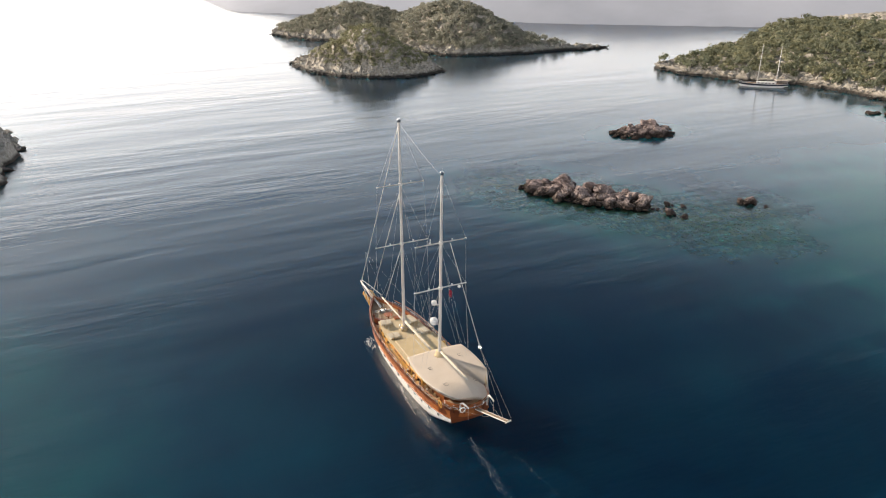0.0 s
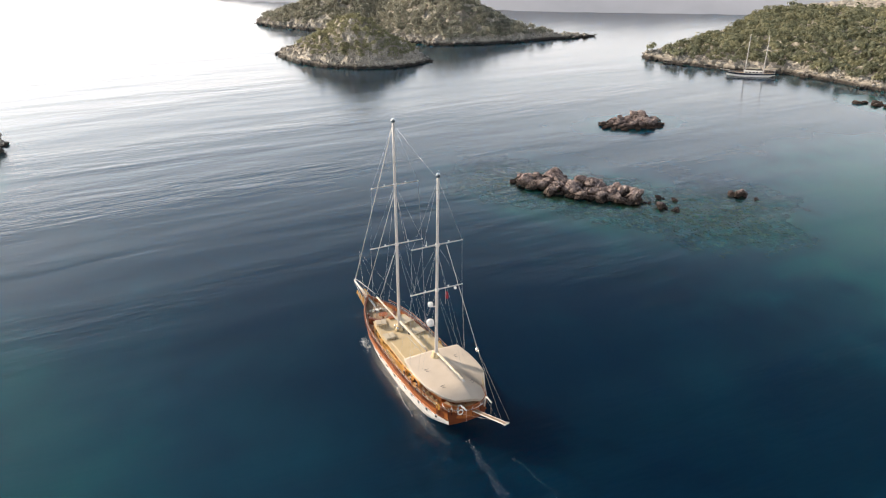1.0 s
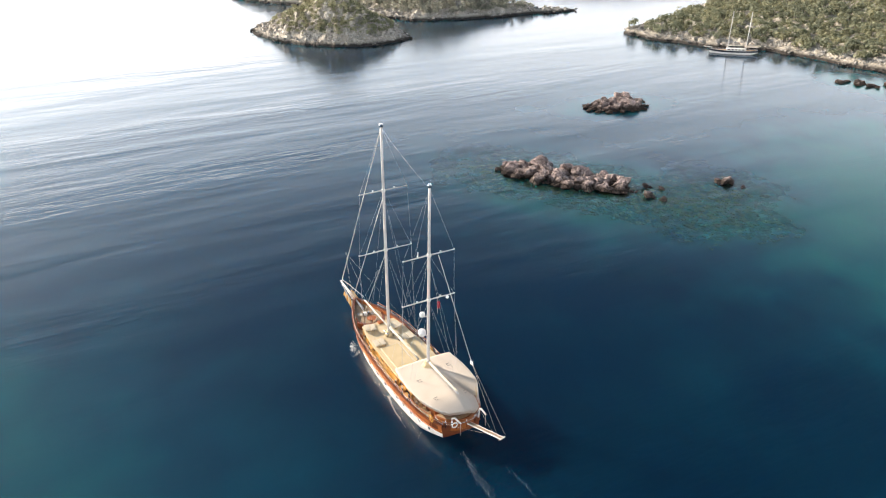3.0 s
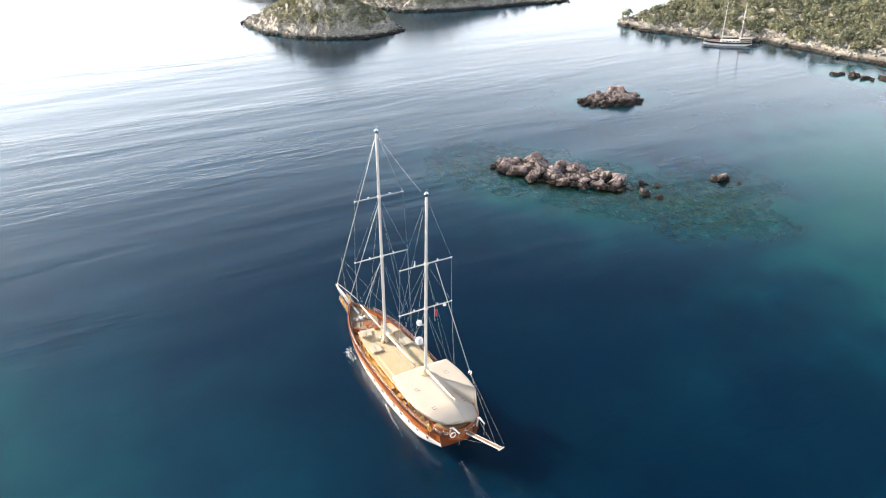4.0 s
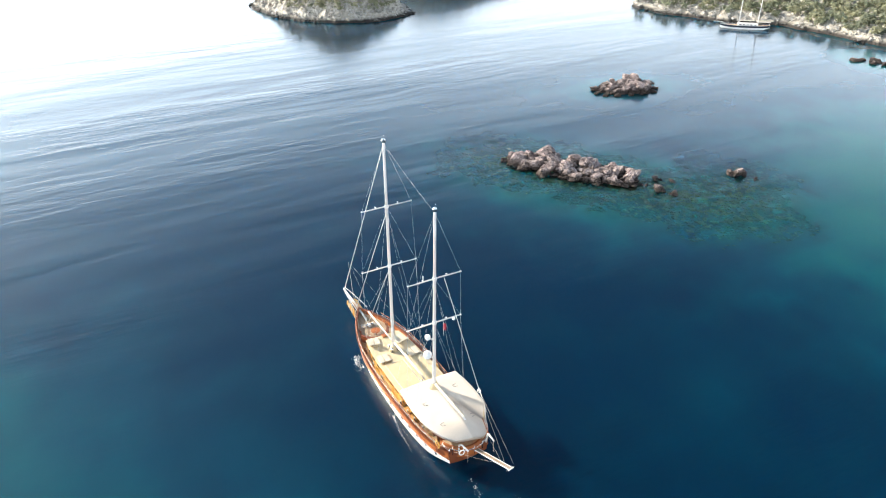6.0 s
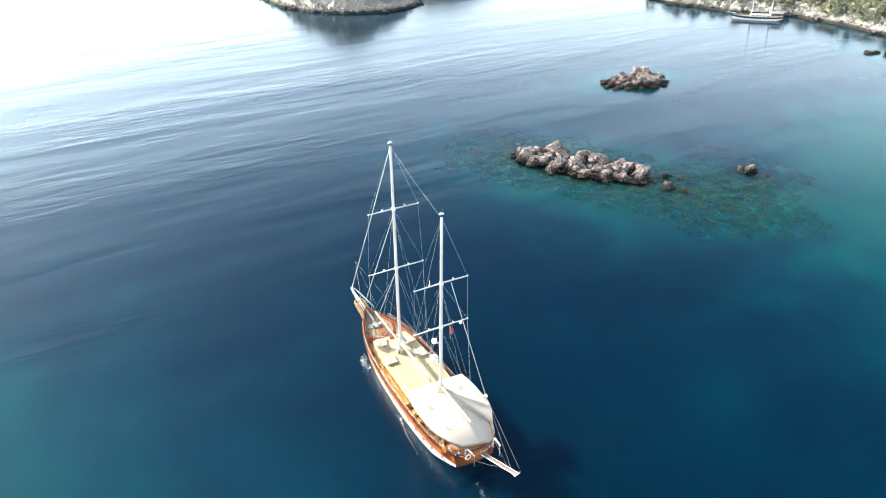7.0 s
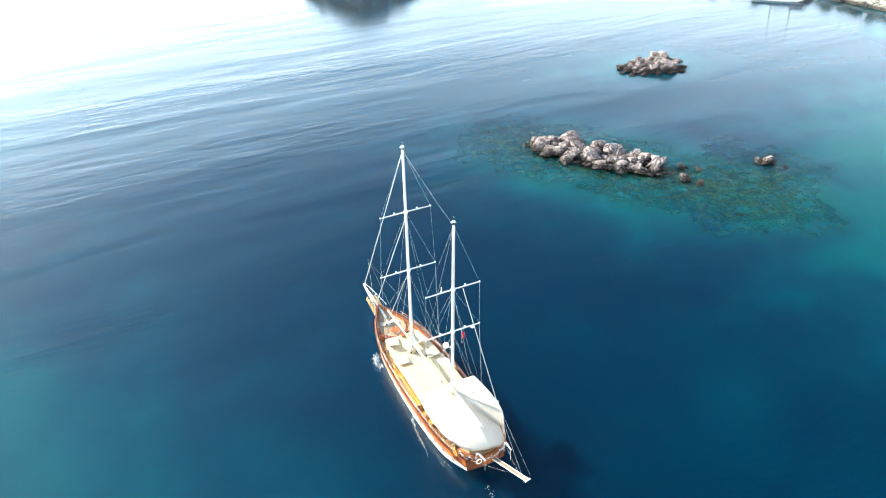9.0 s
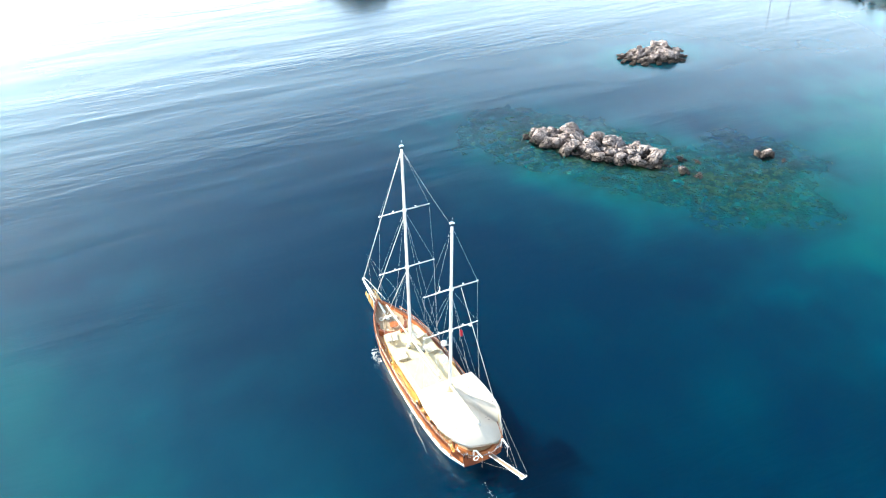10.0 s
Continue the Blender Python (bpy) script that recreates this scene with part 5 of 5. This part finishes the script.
for k in range(15):
    c = G0.lerp(G1, (k + 0.5) / 15)
    bm = bmesh.new()
    bmesh.ops.create_cube(bm, size=1.0, matrix=Matrix.LocRotScale(c + Vector((0, 0, 0.03)), turn, (0.25, GL / 15 * 0.94, 0.04)))
    part("tread", bm, WEATHERED, gangway)
bm = bmesh.new()
tube(bm, [G1 + gang_side * -0.28, G1 + gang_side * 0.28], 0.055, 8)
part("end_roller", bm, WHITEPAINT, gangway)
line(sagged((-1.75, -1.15, 2.75), tuple(G1 + gang_side * -0.4), 0.12), 0.014, ROPE, "guy")
line(sagged((1.75, -0.9, 2.85), tuple(G1 + gang_side * 0.4), 0.12), 0.014, ROPE, "guy")


# ---- the other gulet, anchored under the headland ----
def moored_gulet():
    k = 0.62
    t = thing("moored_gulet", "white two-masted gulet with dark sheer stripe moored under the headland", "sailing boat", pose(151.4, 99.8, 0, 0, 0, 45.0) @ Matrix.Scale(0.86, 4))
    ys = list(np.linspace(-0.7, 23.4, 30))
    def loft(lo, hi, out=0.0):
        bm = bmesh.new()
        for s in (-1, 1):
            strip(bm, [[(s * (half_beam(y, lo(y)) + out) * k, (y - 1.0) * k, lo(y) * k), (s * (half_beam(y, hi(y)) + out) * k, (y - 1.0) * k, hi(y) * k)] for y in ys])
        return bm
    part("hull", loft(FOOT, lambda y: PAINT(y) - 0.25), WHITEPAINT, t, "white lower hull", True)
    part("stripe", loft(lambda y: PAINT(y) - 0.25, lambda y: SHEER(y) - 0.12, 0.02), NAVYPAINT, t, "dark sheer stripe", True)
    part("rail", loft(lambda y: SHEER(y) - 0.12, SHEER, 0.04), WHITEPAINT, t, "white rail", True)
    bm = bmesh.new()
    strip(bm, [[(-half_beam(y, DECK(y)) * k, (y - 1.0) * k, DECK(y) * k), (half_beam(y, DECK(y)) * k, (y - 1.0) * k, DECK(y) * k)] for y in ys])
    part("deck", bm, TEAK, t)
    bm = bmesh.new()
    strip(bm, [[(half_beam(-0.7, z) * u * k, -1.7 * k, z * k) for u in (-1, 0, 1)] for z in (0.72, 1.6, 2.3)])
    part("transom", bm, WHITEPAINT, t)
    for y, h in ((8.3, 13.4), (2.6, 13.2)):
        bm = bmesh.new()
        tube(bm, [(0, y, 0.8), (0, y - 0.35, h)], [0.17, 0.11], 10)
        m = part("mast", bm, MASTPAINT, t, "pale mast", True)
        bm = bmesh.new()
        tube(bm, [(0, y - 0.3, 2.5), (0, y - 4.6, 2.6)], [0.20, 0.16], 8)
        part("boom", bm, SAILCLOTH, t, "boom with furled pale sail")
        for z in (0.52, 0.75):
            bm = bmesh.new()
            tube(bm, [(-1.1, y - 0.2, h * z), (1.1, y - 0.2, h * z)], 0.05, 6)
            part("spreader", bm, MASTPAINT, m)
        for s in (-1, 1):
            bm = bmesh.new()
            tube(bm, [(0, y - 0.3, h), (s * 1.9, y, 1.3)], 0.02, 5)
            part("shroud", bm, WIRE, t)
    bm = bmesh.new()
    tube(bm, [(0, 7.95, 13.2), (0, 15.6, 1.9)], 0.03, 5)
    part("forestay", bm, SAILCLOTH, t)
    bm = bmesh.new()
    box(bm, (0, 5.6, 1.35), (2.5, 6.0, 0.55), bevel=0.08)
    house = part("deckhouse", bm, WHITEPAINT, t, "white deckhouse")
    for s in (-1, 1):
        for y in np.arange(3.4, 8.2, 1.1):
            bm = bmesh.new()
            box(bm, (s * 1.26, y, 1.38), (0.03, 0.7, 0.24), bevel=0.01)
            part("window", bm, DARK, house)
    bm = bmesh.new()
    box(bm, (0, 1.0, 2.35), (3.2, 4.2, 0.08), bevel=0.03)
    part("awning", bm, CANVAS, t, "cream awning over the stern")
    for s in (-1, 1):
        for y in (-0.9, 2.9):
            bm = bmesh.new()
            tube(bm, [(s * 1.45, y, 0.9), (s * 1.5, y, 2.33)], 0.04, 6)
            part("awning_post", bm, STEEL, t)
    bm = bmesh.new()
    tube(bm, [(0, 13.0, 1.75), (0, 16.0, 1.95)], [0.10, 0.06], 8)
    part("bowsprit", bm, WHITEPAINT, t)


moored_gulet()


# ---- foam ----
FOAM = coat("sea_foam", (0.62, 0.70, 0.73), (0.85, 0.88, 0.89), 0.9, 3, 30, 0.3)


def foam(name, spots, label):
    V, F = [], []
    for x, y, s in spots:
        b = len(V)
        n = 6
        a0 = rng.uniform(0, 6.3)
        st = rng.uniform(1.0, 2.4)
        V.append((x, y, 0.045))
        for k in range(n):
            a = a0 + 6.2832 * k / n
            r = s * rng.uniform(0.5, 1.2)
            V.append((x + r * math.cos(a) * 0.7, y + r * math.sin(a) * st, 0.006))
        F += [(b, b + 1 + k, b + 1 + (k + 1) % n) for k in range(n)]
    return tagged(array_mesh(name, V, F, FOAM, True), label, "foam", kind="stuff")


spots = []
for k in range(70):
    a = 2.6 * rng.random()
    spots.append((-2.45 - 0.6 * math.sin(a) + rng.gauss(0, 0.16), 17.2 + 0.9 * math.cos(a) + rng.gauss(0, 0.2), rng.uniform(0.015, 0.06)))
for k in range(120):   # a curl of foam off the port bow
    a = rng.uniform(0, 1)
    spots.append((-2.2 - 1.1 * a ** 0.6 + rng.gauss(0, 0.2), 18.6 - 2.8 * a + rng.gauss(0, 0.25), rng.uniform(0.006, 0.026)))
for k in range(90):   # thin flecks down the port side
    y = rng.uniform(1.0, 14.5)
    spots.append((-WATER_B(y) - 0.25 - abs(rng.gauss(0, 0.35)), y, rng.uniform(0.006, 0.022)))
for k in range(150):    # cooling water from the side
    a = rng.random()
    spots.append((-2.9 - 0.75 * a + rng.gauss(0, 0.05 + 0.12 * (a < 0.2)), 8.2 - 5.2 * a ** 2 + rng.gauss(0, 0.12), rng.uniform(0.008, 0.03)))
foam("bow_foam", spots, "white flecks of foam along the port side of the gulet")
spots = []
for k in range(150):
    a = rng.random() ** 1.2
    spots.append((-0.75 - 0.8 * a + rng.gauss(0, 0.14 + 0.12 * a), -2.2 - 8.5 * a, rng.uniform(0.007, 0.026)))
for k in range(50):
    a = rng.random()
    spots.append((1.6 + 0.7 * a + rng.gauss(0, 0.12), -5.5 - 6.5 * a + rng.gauss(0, 0.3), rng.uniform(0.005, 0.02)))
foam("wake", spots, "thin broken lines of foam trailing astern")
